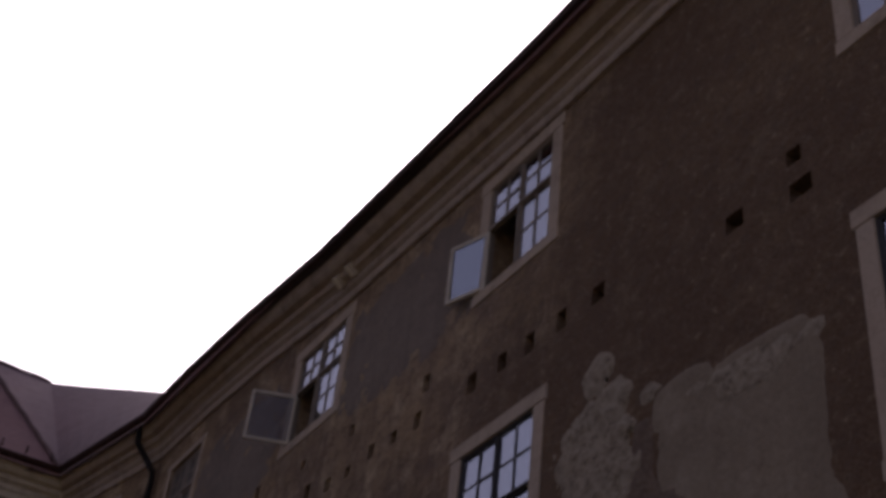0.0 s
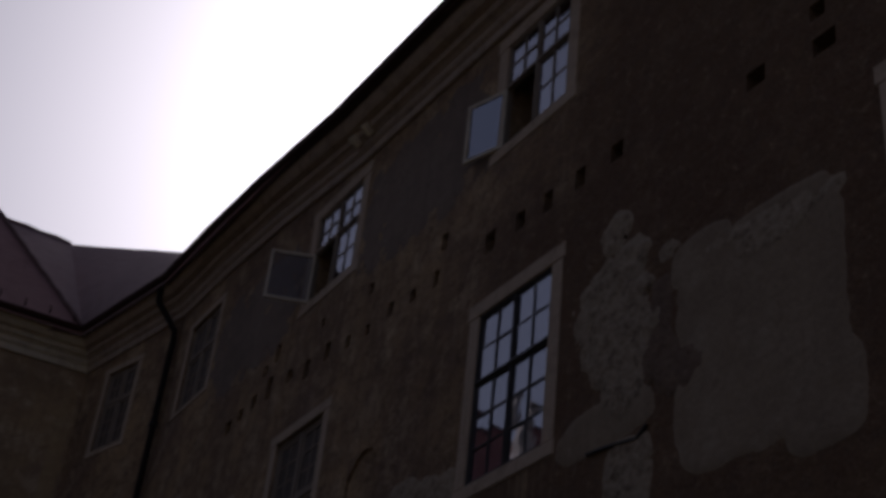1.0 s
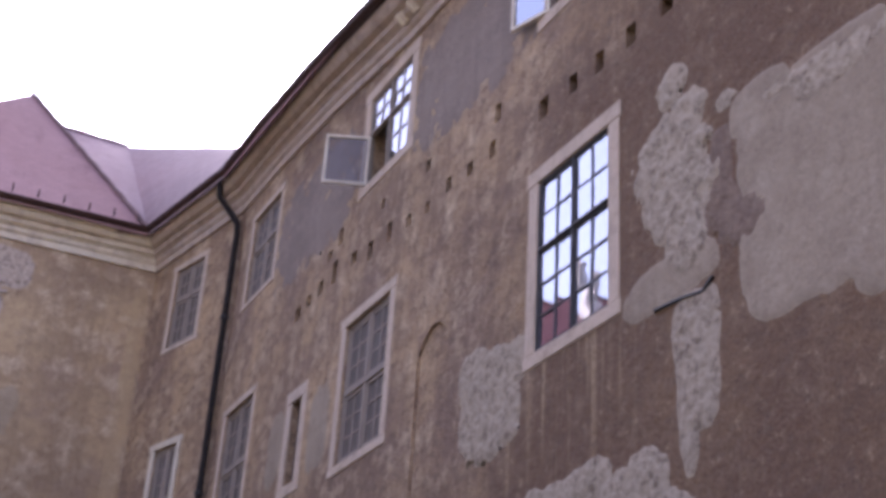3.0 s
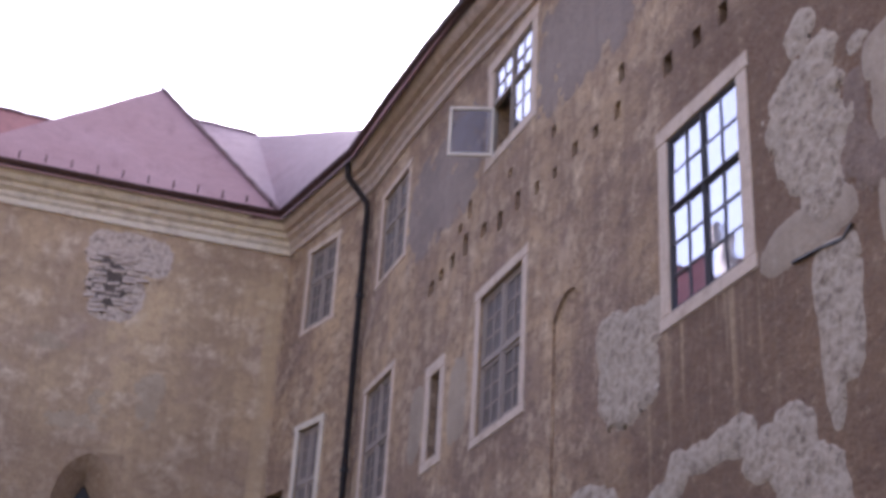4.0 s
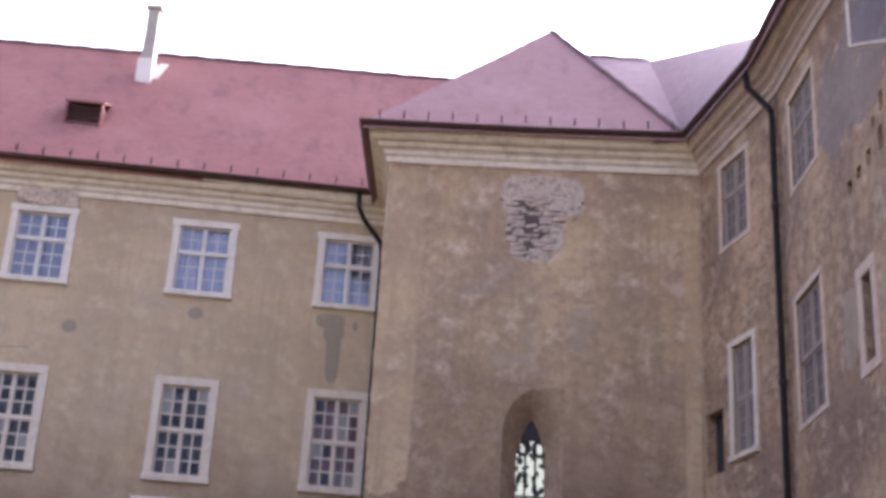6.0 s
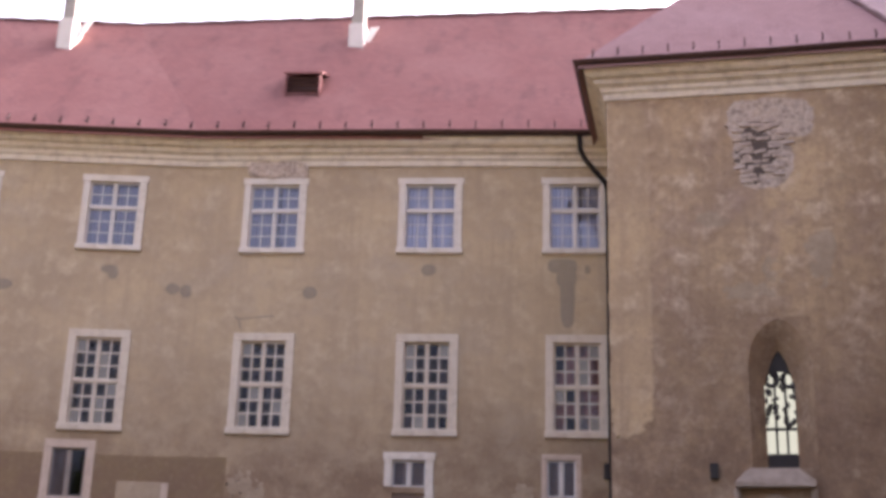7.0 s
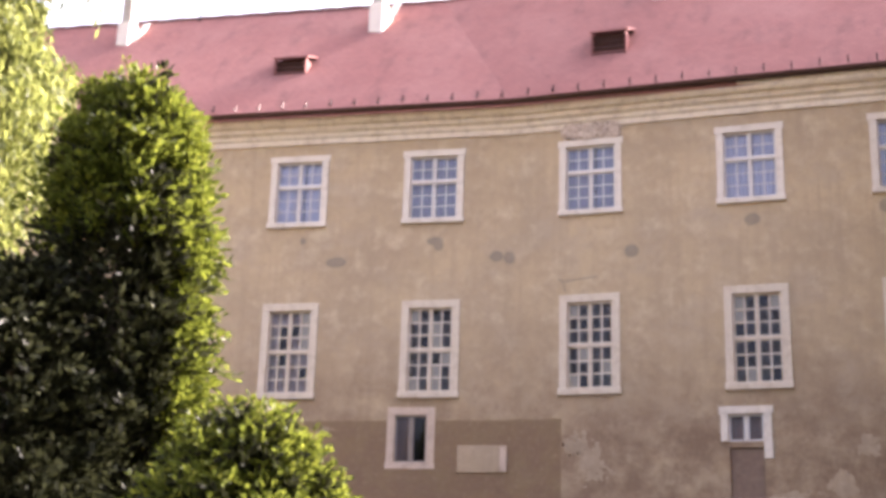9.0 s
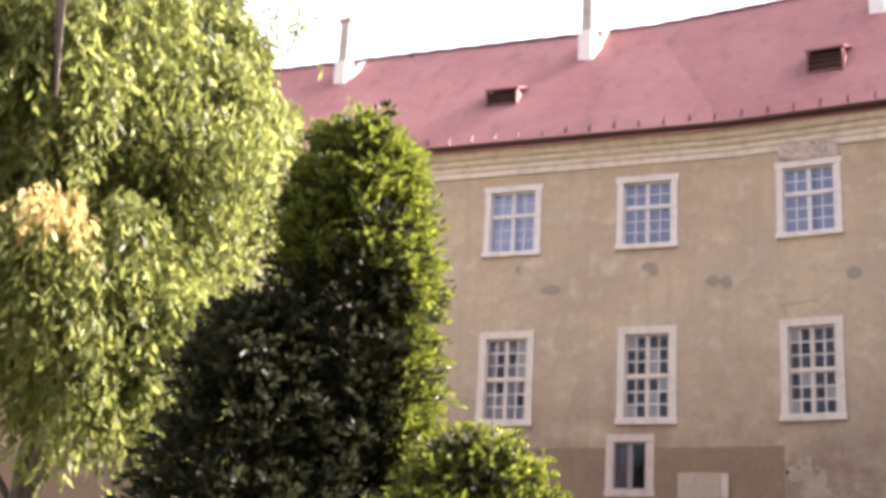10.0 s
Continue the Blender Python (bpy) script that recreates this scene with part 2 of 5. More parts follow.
# sky lilac mirrored in the upper panes is put into this curtain colour
M_CURTAIN = painted("sky_lilac_white_curtain", (0.62, 0.60, 0.68), (0.48, 0.46, 0.55), 0.9, 0.5)
M_NET = painted("grey_net_curtain", (0.34, 0.32, 0.36), (0.24, 0.22, 0.26), 0.9, 0.7)
M_NET_W = painted("dusty_net_curtain", (0.62, 0.54, 0.52), (0.48, 0.41, 0.39), 0.9, 0.7)
M_BROWN_CURTAIN = painted("brown_curtain", (0.30, 0.19, 0.15), (0.2, 0.13, 0.1), 0.9, 0.6)
M_CURTAIN_RED = painted("dull_red_curtain", (0.42, 0.2, 0.17), (0.3, 0.15, 0.13), 0.9, 0.5)
M_ROOM = plain("dim_room_plaster", (0.30, 0.26, 0.22))
M_ROOF = roof_tiles("red_clay_tiles", (0.265, 0.116, 0.106), (0.185, 0.088, 0.083), (0.30, 0.144, 0.132))
# glare from the bright sky is put into these two lilac-grey tones
M_ROOF_HAZED = roof_tiles("hazed_clay_tiles", (0.30, 0.175, 0.172), (0.225, 0.13, 0.13), (0.335, 0.205, 0.205))
M_ROOF_PALE = roof_tiles("haze_greyed_clay_tiles", (0.29, 0.205, 0.21), (0.225, 0.155, 0.16), (0.325, 0.23, 0.235))
M_RIDGE = plain("weathered_ridge_tiles", (0.17, 0.10, 0.10), 0.9)
M_GUTTER = plain("brown_sheet_metal", (0.07, 0.035, 0.03), 0.45, 0.6)
M_PIPE = plain("dark_painted_pipe", (0.016, 0.010, 0.010), 0.95)
M_STONE = plain("dressed_stone", (0.40, 0.315, 0.25), 0.9, 0.0, 5.0)
M_DARK = plain("dark_iron", (0.03, 0.025, 0.025), 0.6, 0.3)
M_SLAT = plain("dull_red_brown_slats", (0.085, 0.04, 0.036), 0.8)
M_DOOR = plain("dark_door_boards", (0.05, 0.03, 0.03), 0.6)
M_CHIMNEY = painted("grey_chimney_render", (0.40, 0.36, 0.31), (0.25, 0.22, 0.19), 0.9, 0.8)
M_CHIMNEY_BASE = painted("whitewashed_render", (0.72, 0.66, 0.6), (0.55, 0.48, 0.42), 0.9, 0.5)
M_GROUND = plain("worn_grass_and_gravel", (0.13, 0.12, 0.06), 0.95, 0.0, 1.5)
M_BARK = plain("brown_bark", (0.08, 0.06, 0.045), 0.95, 0.0, 12.0)
# lit and shaded leaf tones: the sunlit rim and dark core are in colour
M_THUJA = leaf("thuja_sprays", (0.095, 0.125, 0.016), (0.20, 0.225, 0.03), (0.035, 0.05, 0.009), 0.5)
M_THUJA_SHADED = leaf("shaded_conifer_sprays", (0.021, 0.024, 0.009), (0.075, 0.08, 0.035), (0.007, 0.008, 0.003), 0.25)
M_SHRUB = leaf("light_shrub_leaves", (0.10, 0.13, 0.018), (0.22, 0.245, 0.035), (0.03, 0.042, 0.008), 0.5)
M_WILLOW = leaf("willow_leaves", (0.14, 0.165, 0.04), (0.30, 0.32, 0.09), (0.055, 0.068, 0.02), 0.5)
# sunlight on one leaf cluster is put into this yellow
M_WILLOW_SUNLIT = leaf("sunlit_yellow_willow_leaves", (0.50, 0.38, 0.14), (0.65, 0.52, 0.24), (0.32, 0.22, 0.08), 0.5)
M_BLOSSOM = plain("pale_paper_petals", (0.72, 0.68, 0.62), 0.8)
M_LIGHT = bpy.data.materials.new("far_daylight")
M_LIGHT.use_nodes = True
M_LIGHT.node_tree.nodes["Principled BSDF"].inputs["Base Color"].default_value = (0, 0, 0, 1)
M_LIGHT.node_tree.nodes["Principled BSDF"].inputs["Emission Color"].default_value = (0.95, 1.0, 0.74, 1)
M_LIGHT.node_tree.nodes["Principled BSDF"].inputs["Emission Strength"].default_value = 0.13


# ---------------------------------------------------------------- mesh helpers
def mesh_of(name, bm, mat):
    me = bpy.data.meshes.new(name)
    bm.normal_update()
    bm.to_mesh(me)
    bm.free()
    me.materials.append(mat)
    return me


def part(name, bm, material, parent, label=""):
    """One mesh object under a thing or under a part, in the parent's own space."""
    ob = new(name, bm if isinstance(bm, bpy.types.Mesh) else mesh_of(name, bm, material))
    ob.parent = parent
    return tagged(ob, label=label)


def thing(name, m, label="", category="", group="", kind=""):
    ob = new(name)
    ob.empty_display_size = 0.2
    ob.matrix_world = m
    return tagged(ob, label, category, group, kind)


def box(bm, x0, x1, y0, y1, z0, z1, bevel=0.0):
    made = bmesh.ops.create_cube(bm, size=1.0)["verts"]
    for v in made:
        v.co = Vector(((x0 + x1) / 2 + v.co.x * (x1 - x0), (y0 + y1) / 2 + v.co.y * (y1 - y0), (z0 + z1) / 2 + v.co.z * (z1 - z0)))
    if bevel:
        edges = list({e for v in made for e in v.link_edges})
        bmesh.ops.bevel(bm, geom=edges, offset=bevel, segments=1, affect="EDGES")


def one_box(*a, bevel=0.0):
    bm = bmesh.new()
    box(bm, *a, bevel=bevel)
    return bm


def quad(bm, *pts):
    return bm.faces.new([bm.verts.new(p) for p in pts])


def tube(points, radius, sides=8):
    """A round bar along a line of points."""
    bm = bmesh.new()
    rings = []
    for i, p in enumerate(points):
        a, b = Vector(points[max(i - 1, 0)]), Vector(points[min(i + 1, len(points) - 1)])
        d = (b - a).normalized()
        side = d.orthogonal().normalized() if i == 0 else (side - d * side.dot(d)).normalized()
        up = d.cross(side)
        r = radius[i] if isinstance(radius, (list, tuple)) else radius
        rings.append([bm.verts.new(Vector(p) + (side * math.cos(t) + up * math.sin(t)) * r)
                      for t in (2 * math.pi * k / sides for k in range(sides))])
    for a, b in zip(rings, rings[1:]):
        for k in range(sides):
            bm.faces.new((a[k], a[(k + 1) % sides], b[(k + 1) % sides], b[k]))
    bm.faces.new(rings[0][::-1])
    bm.faces.new(rings[-1])
    return bm


def wall_frame(x, y, ux, uy):
    """A wall's own space: along it to the right as seen from the yard, into the wall, up."""
    n = math.hypot(ux, uy)
    ux, uy = ux / n, uy / n
    return Matrix(((ux, -uy, 0, x), (uy, ux, 0, y), (0, 0, 1, 0), (0, 0, 0, 1)))


F_L = wall_frame(-11.82, 28.74, 0.9745, 0.2243)
F_R = wall_frame(-11.82, 28.74, 0.9936, 0.1132)
F_S = wall_frame(-1.78, 29.88, 0.0, -1.0)
F_B = wall_frame(0.0, 26.0, 1.0, 0.0)
F_F = wall_frame(4.88, 26.0, 0.276, -0.961)
F_W = wall_frame(5.80, 22.80, 0.0314, -0.9995)
GROUND_FAR = 2.3


def wall(name, fr, s0, s1, z0, z1, holes, mat, thick=0.6, label=""):
    """A wall with real thickness; holes: (s0, s1, z0, z1, depth), depth None for one right through."""
    bm = bmesh.new()
    holes = [(*(round(v, 3) for v in h[:4]), h[4]) for h in holes]
    su = sorted({s0, s1, *(v for h in holes for v in h[:2])})
    zu = sorted({z0, z1, *(v for h in holes for v in h[2:4])})
    vs = {}

    def vert(s, y, z):
        k = (round(s, 4), round(y, 4), round(z, 4))
        if k not in vs:
            vs[k] = bm.verts.new((s, y, z))
        return vs[k]

    for i in range(len(su) - 1):
        for j in range(len(zu) - 1):
            a, b, c, d = su[i], su[i + 1], zu[j], zu[j + 1]
            ms, mz = (a + b) / 2, (c + d) / 2
            inside = [h for h in holes if h[0] < ms < h[1] and h[2] < mz < h[3]]
            if not inside:
                bm.faces.new([vert(a, 0, c), vert(b, 0, c), vert(b, 0, d), vert(a, 0, d)])
            if not inside or inside[0][4] is not None:
                bm.faces.new([vert(a, thick, c), vert(a, thick, d), vert(b, thick, d), vert(b, thick, c)])
    for h in holes:
        a, b, c, d, dep = h
        y = thick if dep is None else dep
        for p, q in (((a, c), (a, d)), ((a, d), (b, d)), ((b, d), (b, c)), ((b, c), (a, c))):
            quad(bm, (p[0], 0, p[1]), (q[0], 0, q[1]), (q[0], y, q[1]), (p[0], y, p[1]))
        if dep is not None:
            quad(bm, (a, y, c), (b, y, c), (b, y, d), (a, y, d))
    quad(bm, (s0, 0, z1), (s1, 0, z1), (s1, thick, z1), (s0, thick, z1))
    quad(bm, (s0, 0, z0), (s0, 0, z1), (s0, thick, z1), (s0, thick, z0))
    quad(bm, (s1, 0, z0), (s1, thick, z0), (s1, thick, z1), (s1, 0, z1))
    bmesh.ops.remove_doubles(bm, verts=bm.verts, dist=1e-4)
    bmesh.ops.recalc_face_normals(bm, faces=bm.faces)
    ob = new(name, mesh_of(name, bm, mat))
    ob.matrix_world = fr
    return tagged(ob, label, "wall", "", "structure")


def arch_line(w, z0, spring, apex, kind="pointed", n=9):
    """Half widths and heights of an arched outline, from the left foot over the top to the right foot."""
    pts = [(-w / 2, z0)]
    for i in range(2 * n + 1):
        a = i / n if i <= n else 2 - i / n
        rise = 1.6 * a - 0.6 * a * a if kind == "pointed" else (0.82 * math.sqrt(1 - (1 - a) ** 2) + 0.18 * a if kind == "gothic" else 1 - (1 - a) ** 2)
        pts.append(((-w / 2) * (1 - a) * (1 if i <= n else -1), spring + (apex - spring) * rise))
    pts.append((w / 2, z0))
    return pts


def ribbon(bm, la, ya, lb, yb):
    """The surface between two outlines of as many points, at depths ya and yb."""
    a = [bm.verts.new((s, ya, z)) for s, z in la]
    b = [bm.verts.new((s, yb, z)) for s, z in lb]
    for i in range(len(a) - 1):
        try:
            bm.faces.new((a[i], a[i + 1], b[i + 1], b[i]))
        except ValueError:
            pass


def squared(line, w, z0, z1):
    """The points of an outline moved out to the rectangle round it."""
    out = []
    for s, z in line:
        if abs(s) > 1e-6 and (z - z0) / max(z1 - z0, 1e-6) < abs(s) / (w / 2):
            out.append((math.copysign(w / 2, s), z))
        else:
            out.append((s * 1.0, z1))
    for sign in (-1, 1):
        near = min(range(len(out)), key=lambda i: math.hypot(out[i][0] - sign * w / 2, out[i][1] - z1))
        out[near] = (sign * w / 2, z1)
    return out


def patch(name, fr, blobs, mat, label, category, proud=0.012, rough=0.0, cell=0.045, ragged=0.3, kind="structure", seed=0.0):
    """A patch with a ragged edge on a wall: the union of soft ellipses (s, z, rs, rz), broken up by noise."""
    def field(s, z):
        f = max(1 - ((s - b[0]) / b[2]) ** 2 - ((z - b[1]) / b[3]) ** 2 if len(b) < 5 else
                1 - abs((s - b[0]) / b[2]) ** b[4] - abs((z - b[1]) / b[3]) ** b[4] for b in blobs)
        q = Vector((s * 2.2 + seed, z * 2.2, seed))
        return f + ragged * 2.2 * (noise.noise(q) + 0.6 * noise.noise(q * 2.7) + 0.55 * noise.noise(q * 6.1) + 0.3 * noise.noise(q * 13.0))
    s0, s1 = min(b[0] - b[2] for b in blobs) - 0.25, max(b[0] + b[2] for b in blobs) + 0.25
    z0, z1 = min(b[1] - b[3] for b in blobs) - 0.25, max(b[1] + b[3] for b in blobs) + 0.25
    ns, nz = int((s1 - s0) / cell) + 1, int((z1 - z0) / cell) + 1
    bm, vs = bmesh.new(), {}
    val = {(i, j): field(s0 + i * cell, z0 + j * cell) for i in range(ns + 1) for j in range(nz + 1)}

    def vert(i, j):
        if (i, j) in vs:
            return vs[i, j]
        s, z = s0 + i * cell, z0 + j * cell
        edge = any(val.get((i + a, j + b), -1) < 0 for a in (-1, 0, 1) for b in (-1, 0, 1))
        if edge:
            for _ in range(3):
                f, e = field(s, z), 0.01
                gs, gz = (field(s + e, z) - f) / e, (field(s, z + e) - f) / e
                g2 = gs * gs + gz * gz + 1e-3
                k = max(-0.04, min(0.04, f / math.sqrt(g2))) / math.sqrt(g2)
                s, z = s - gs * k, z - gz * k
        q = Vector((s * 7, z * 7, seed + 3))
        y = -0.001 if edge else -proud - rough * (noise.noise(q) + 0.6 * noise.noise(q * 2.3))
        vs[i, j] = bm.verts.new((s, min(y, -0.001), z))
        return vs[i, j]

    for i in range(ns):
        for j in range(nz):
            if min(val[i, j], val[i + 1, j], val[i, j + 1], val[i + 1, j + 1]) > 0:
                bm.faces.new((vert(i, j), vert(i + 1, j), vert(i + 1, j + 1), vert(i, j + 1)))
    for f in bm.faces:
        f.smooth = True
    ob = new(name, mesh_of(name, bm, mat))
    ob.matrix_world = fr
    return tagged(ob, label, category, "", kind)


def sweep(points, profile, mat, name, label, category, closed=True, second=None, change=99):
    """A moulding along the walls' line: points are plan corners with a height, profile pairs are out and up."""
    bm = bmesh.new()
    rings = []
    for i, p in enumerate(points):
        p = Vector(p)
        dirs = []
        if i > 0:
            dirs.append((p - Vector(points[i - 1])).xy.normalized())
        if i < len(points) - 1:
            dirs.append((Vector(points[i + 1]) - p).xy.normalized())
        outs = [Vector((d.y, -d.x)) for d in dirs]
        o = sum(outs, Vector((0, 0))).normalized()
        o = o / max(0.3, o.dot(outs[0]))
        rings.append([bm.verts.new((p.x + o.x * a, p.y + o.y * a, p.z + b)) for a, b in profile])
    m = len(profile)
    for i, (a, b) in enumerate(zip(rings, rings[1:])):
        for k in range(m if closed else m - 1):
            bm.faces.new((a[k], b[k], b[(k + 1) % m], a[(k + 1) % m])).material_index = int(i >= change)
    for end in (rings[0], rings[-1]):
        if closed:
            bm.faces.new(end)
    bmesh.ops.recalc_face_normals(bm, faces=bm.faces)
    ob = new(name, mesh_of(name, bm, mat))
    if second:
        ob.data.materials.append(second)
    return tagged(ob, label, category, "", "structure")


def ruled(name, low, high, mat, label, nu=10, nv=8, thick=0.14, wave=0.03):
    """A roof slope between an eave line and a ridge line, with a slight sag, laid on in its own plane."""
    def along(line, t):
        n = len(line) - 1
        k = min(int(t * n), n - 1)
        return Vector(line[k]).lerp(Vector(line[k + 1]), t * n - k)
    o = Vector(low[0])
    ex = (Vector(low[-1]) - o).normalized()
    ey = (Vector(high[0]) - o)
    ey = (ey - ex * ey.dot(ex)).normalized()
    m = Matrix.Translation(o) @ Matrix((ex, ey, ex.cross(ey))).transposed().to_4x4()
    inv = m.inverted()
    bm = bmesh.new()
    nu *= max(len(low) - 1, len(high) - 1)
    top, bot = [], []
    for i in range(nu + 1):
        a, b = along(low, i / nu), along(high, i / nu)
        rt, rb = [], []
        for j in range(nv + 1):
            p = a.lerp(b, j / nv)
            p.z += wave * (noise.noise(p * 0.6) + 0.5 * noise.noise(p * 1.7)) * (0 if j == 0 else 1)
            rt.append(bm.verts.new(inv @ p))
            rb.append(bm.verts.new(inv @ (p - Vector((0, 0, thick)))))
        top.append(rt)
        bot.append(rb)
    for i in range(nu):
        for j in range(nv):
            bm.faces.new((top[i][j], top[i + 1][j], top[i + 1][j + 1], top[i][j + 1]))
            bm.faces.new((bot[i][j], bot[i][j + 1], bot[i + 1][j + 1], bot[i + 1][j]))
        bm.faces.new((top[i][0], bot[i][0], bot[i + 1][0], top[i + 1][0]))
        bm.faces.new((top[i][nv], top[i + 1][nv], bot[i + 1][nv], bot[i][nv]))
    for i in (0, nu):
        for j in range(nv):
            bm.faces.new((top[i][j], top[i][j + 1], bot[i][j + 1], bot[i][j]))
    for f in bm.faces:
        f.smooth = False
    ob = new(name, mesh_of(name, bm, mat))
    ob.matrix_world = m
    return tagged(ob, label, "roof", "", "structure")


# ---------------------------------------------------------------- windows
WINDOW_COUNT = [0]


def glazing(parent, w, z0, z1, y, cols, rows, frame_mat, glass, bar=0.028, stile=0.055, name="sash"):
    """One framed leaf of a window with its bars and panes, between x 0 and w of its parent's space."""
    bm = bmesh.new()
    box(bm, 0, stile, y, y + 0.045, z0, z1)
    box(bm, w - stile, w, y, y + 0.045, z0, z1)
    box(bm, stile, w - stile, y, y + 0.045, z0, z0 + stile)
    box(bm, stile, w - stile, y, y + 0.045, z1 - stile, z1)
    ob = part(name, bm, frame_mat, parent)
    iw, ih = w - 2 * stile, z1 - z0 - 2 * stile
    for i in range(1, cols):
        x = stile + iw * i / cols
        part("glazing_bar", one_box(x - bar / 2, x + bar / 2, y + 0.006, y + 0.034, z0 + stile, z1 - stile), frame_mat, ob)
    for j in range(1, rows):
        z = z0 + stile + ih * j / rows
        part("glazing_bar", one_box(stile, w - stile, y + 0.008, y + 0.032, z - bar / 2, z + bar / 2), frame_mat, ob)
    pw, ph = iw / cols, ih / rows
    me = mesh_of("pane", one_box(0, pw, 0, 0.004, 0, ph), glass)
    mixed = glass is M_GLASS_DARK
    grimy, shaded = (mesh_of("pane", one_box(0, pw, 0, 0.004, 0, ph), g) for g in (M_GLASS_FILM, M_GLASS_SHADE))
    for i in range(cols):
        for j in range(rows):
            pick = random.random()
            other = grimy if pick < 0.16 else shaded if pick < 0.32 else None
            p = part("pane", other if other and mixed else me, glass, ob)
            p.location = (stile + i * pw, y + 0.02, z0 + stile + j * ph)
            p.rotation_euler = (radians(random.uniform(-0.7, 0.7)), 0, radians(random.uniform(-0.7, 0.7)))
            p.visible_shadow = False
    return ob


def window(fr, s0, s1, z0, z1, label, cols=2, up=2, low=3, split=0.4, trim=0.13, proud=0.035, surround=None, paint=None,
           glass=None, deep=0.06, curtain=None, ears=True, sill=True, open_leaf=None, mullion=0.075, bar=0.028, slim=False, cross=0.04):
    """A surround, sill, post, crossbar and up to four glazed leaves. s0..z1: outside of the surround."""
    WINDOW_COUNT[0] += 1
    surround, paint, glass = surround or M_SURROUND, paint or M_WHITE, glass or M_GLASS
    if surround is M_SURROUND_W:
        proud, sill = 0.014, False
    w = s1 - s0
    top = thing("window_%d" % WINDOW_COUNT[0], fr @ Matrix.Translation((s0, 0, z0)), label, "window", "", "structure")
    h = z1 - z0
    b = 0.008
    part("jamb", one_box(0, trim, -proud, 0.02, trim, h - trim, bevel=b), surround, top)
    part("jamb", one_box(w - trim, w, -proud, 0.02, trim, h - trim, bevel=b), surround, top)
    e = 0.035 if ears else 0.0
    part("lintel", one_box(-e, w + e, -proud - 0.006, 0.02, h - trim, h, bevel=b), surround, top)
    if sill is not None:
        part("window_sill", one_box(-0.02, w + 0.02, -proud - (0.05 if sill else 0.004), 0.02, 0.03, trim, bevel=b), surround, top)
    iw, ih, zi = w - 2 * trim, h - 2 * trim, trim
    x0 = trim
    zt = zi + ih * (1 - split)
    f, stile = (0.02, 0.022) if slim else (0.05, 0.055)
    bm = bmesh.new()
    box(bm, x0, x0 + f, deep - 0.01, deep + 0.07, zi, zi + ih)
    box(bm, x0 + iw - f, x0 + iw, deep - 0.01, deep + 0.07, zi, zi + ih)
    box(bm, x0 + f, x0 + iw - f, deep - 0.01, deep + 0.07, zi, zi + f)
    box(bm, x0 + f, x0 + iw - f, deep - 0.01, deep + 0.07, zi + ih - f, zi + ih)
    part("window_frame", bm, paint, top)
    half = (iw - 2 * f - mullion) / 2
    mid = x0 + f + half
    part("mullion", one_box(mid, mid + mullion, deep - 0.025, deep + 0.06, zi + f, zi + ih - f, bevel=b), paint, top)
    if up:
        part("transom", one_box(x0 + f, x0 + iw - f, deep - 0.03, deep + 0.055, zt - cross, zt + cross, bevel=b), paint, top)
    for k, x in enumerate((x0 + f, mid + mullion)):
        levels = [(zi + f, zt - cross, low), (zt + cross, zi + ih - f, up)] if up else [(zi + f, zi + ih - f, low)]
        for j, (a, c, rows) in enumerate(levels):
            if open_leaf is not None and k == 0 and j == 0:
                leaf_ob = glazing(top, half, 0, c - a, -0.02, 1, 1, M_SURROUND, M_GLASS_DARK if open_leaf < 130 else glass, bar, 0.045, "open_casement")
                leaf_ob.location, leaf_ob.rotation_euler = (x, deep, a), (0, 0, radians(-open_leaf))
                continue
            leaf_ob = glazing(top, half, 0, c - a, deep, cols, rows, paint, glass, bar, stile, "casement")
            leaf_ob.location = (x, 0, a)
    if curtain:
        bm = bmesh.new()
        n = 40
        lo, hi = zi + 0.02, zi + ih - 0.02
        row = [(x0 + iw * i / n, deep + 0.16 + 0.02 * math.sin(i * 1.9) + 0.012 * math.sin(i * 0.7)) for i in range(n + 1)]
        gap = random.uniform(0.45, 0.6)
        for i in range(n):
            if abs(i / n - gap) < 0.02:
                continue
            quad(bm, (row[i][0], row[i][1], lo), (row[i + 1][0], row[i + 1][1], lo), (row[i + 1][0], row[i + 1][1], hi), (row[i][0], row[i][1], hi))
        ob = part("curtain", bm, curtain, top)
    return (s0 + trim - 0.005, s1 - trim + 0.005, z0 + trim - 0.005, z1 - trim + 0.005, None)


HOLES_L, HOLES_R, HOLES_F, HOLES_W, HOLES_B = [], [], [], [], []
UPPER = "pale-framed upper window with white glazing bars"
MIDDLE = "tall pale-framed window with many small dark panes"

# far range, upper row
for fr, hl, c, cur in ((F_L, HOLES_L, -5.52, M_CURTAIN), (F_L, HOLES_L, -2.03, M_NET), (F_R, HOLES_R, 1.88, M_NET),
                       (F_R, HOLES_R, 5.64, M_CURTAIN), (F_R, HOLES_R, 9.07, M_CURTAIN)):
    hl.append(window(fr, c - 0.76, c + 0.76, 11.95, 13.9, UPPER + (" and drawn white curtain tinted with the sky's lilac" if cur is M_CURTAIN else " and grey net curtain"), 2, 2, 3, 0.4, trim=0.165, curtain=cur, slim=True, bar=0.026, mullion=0.06))
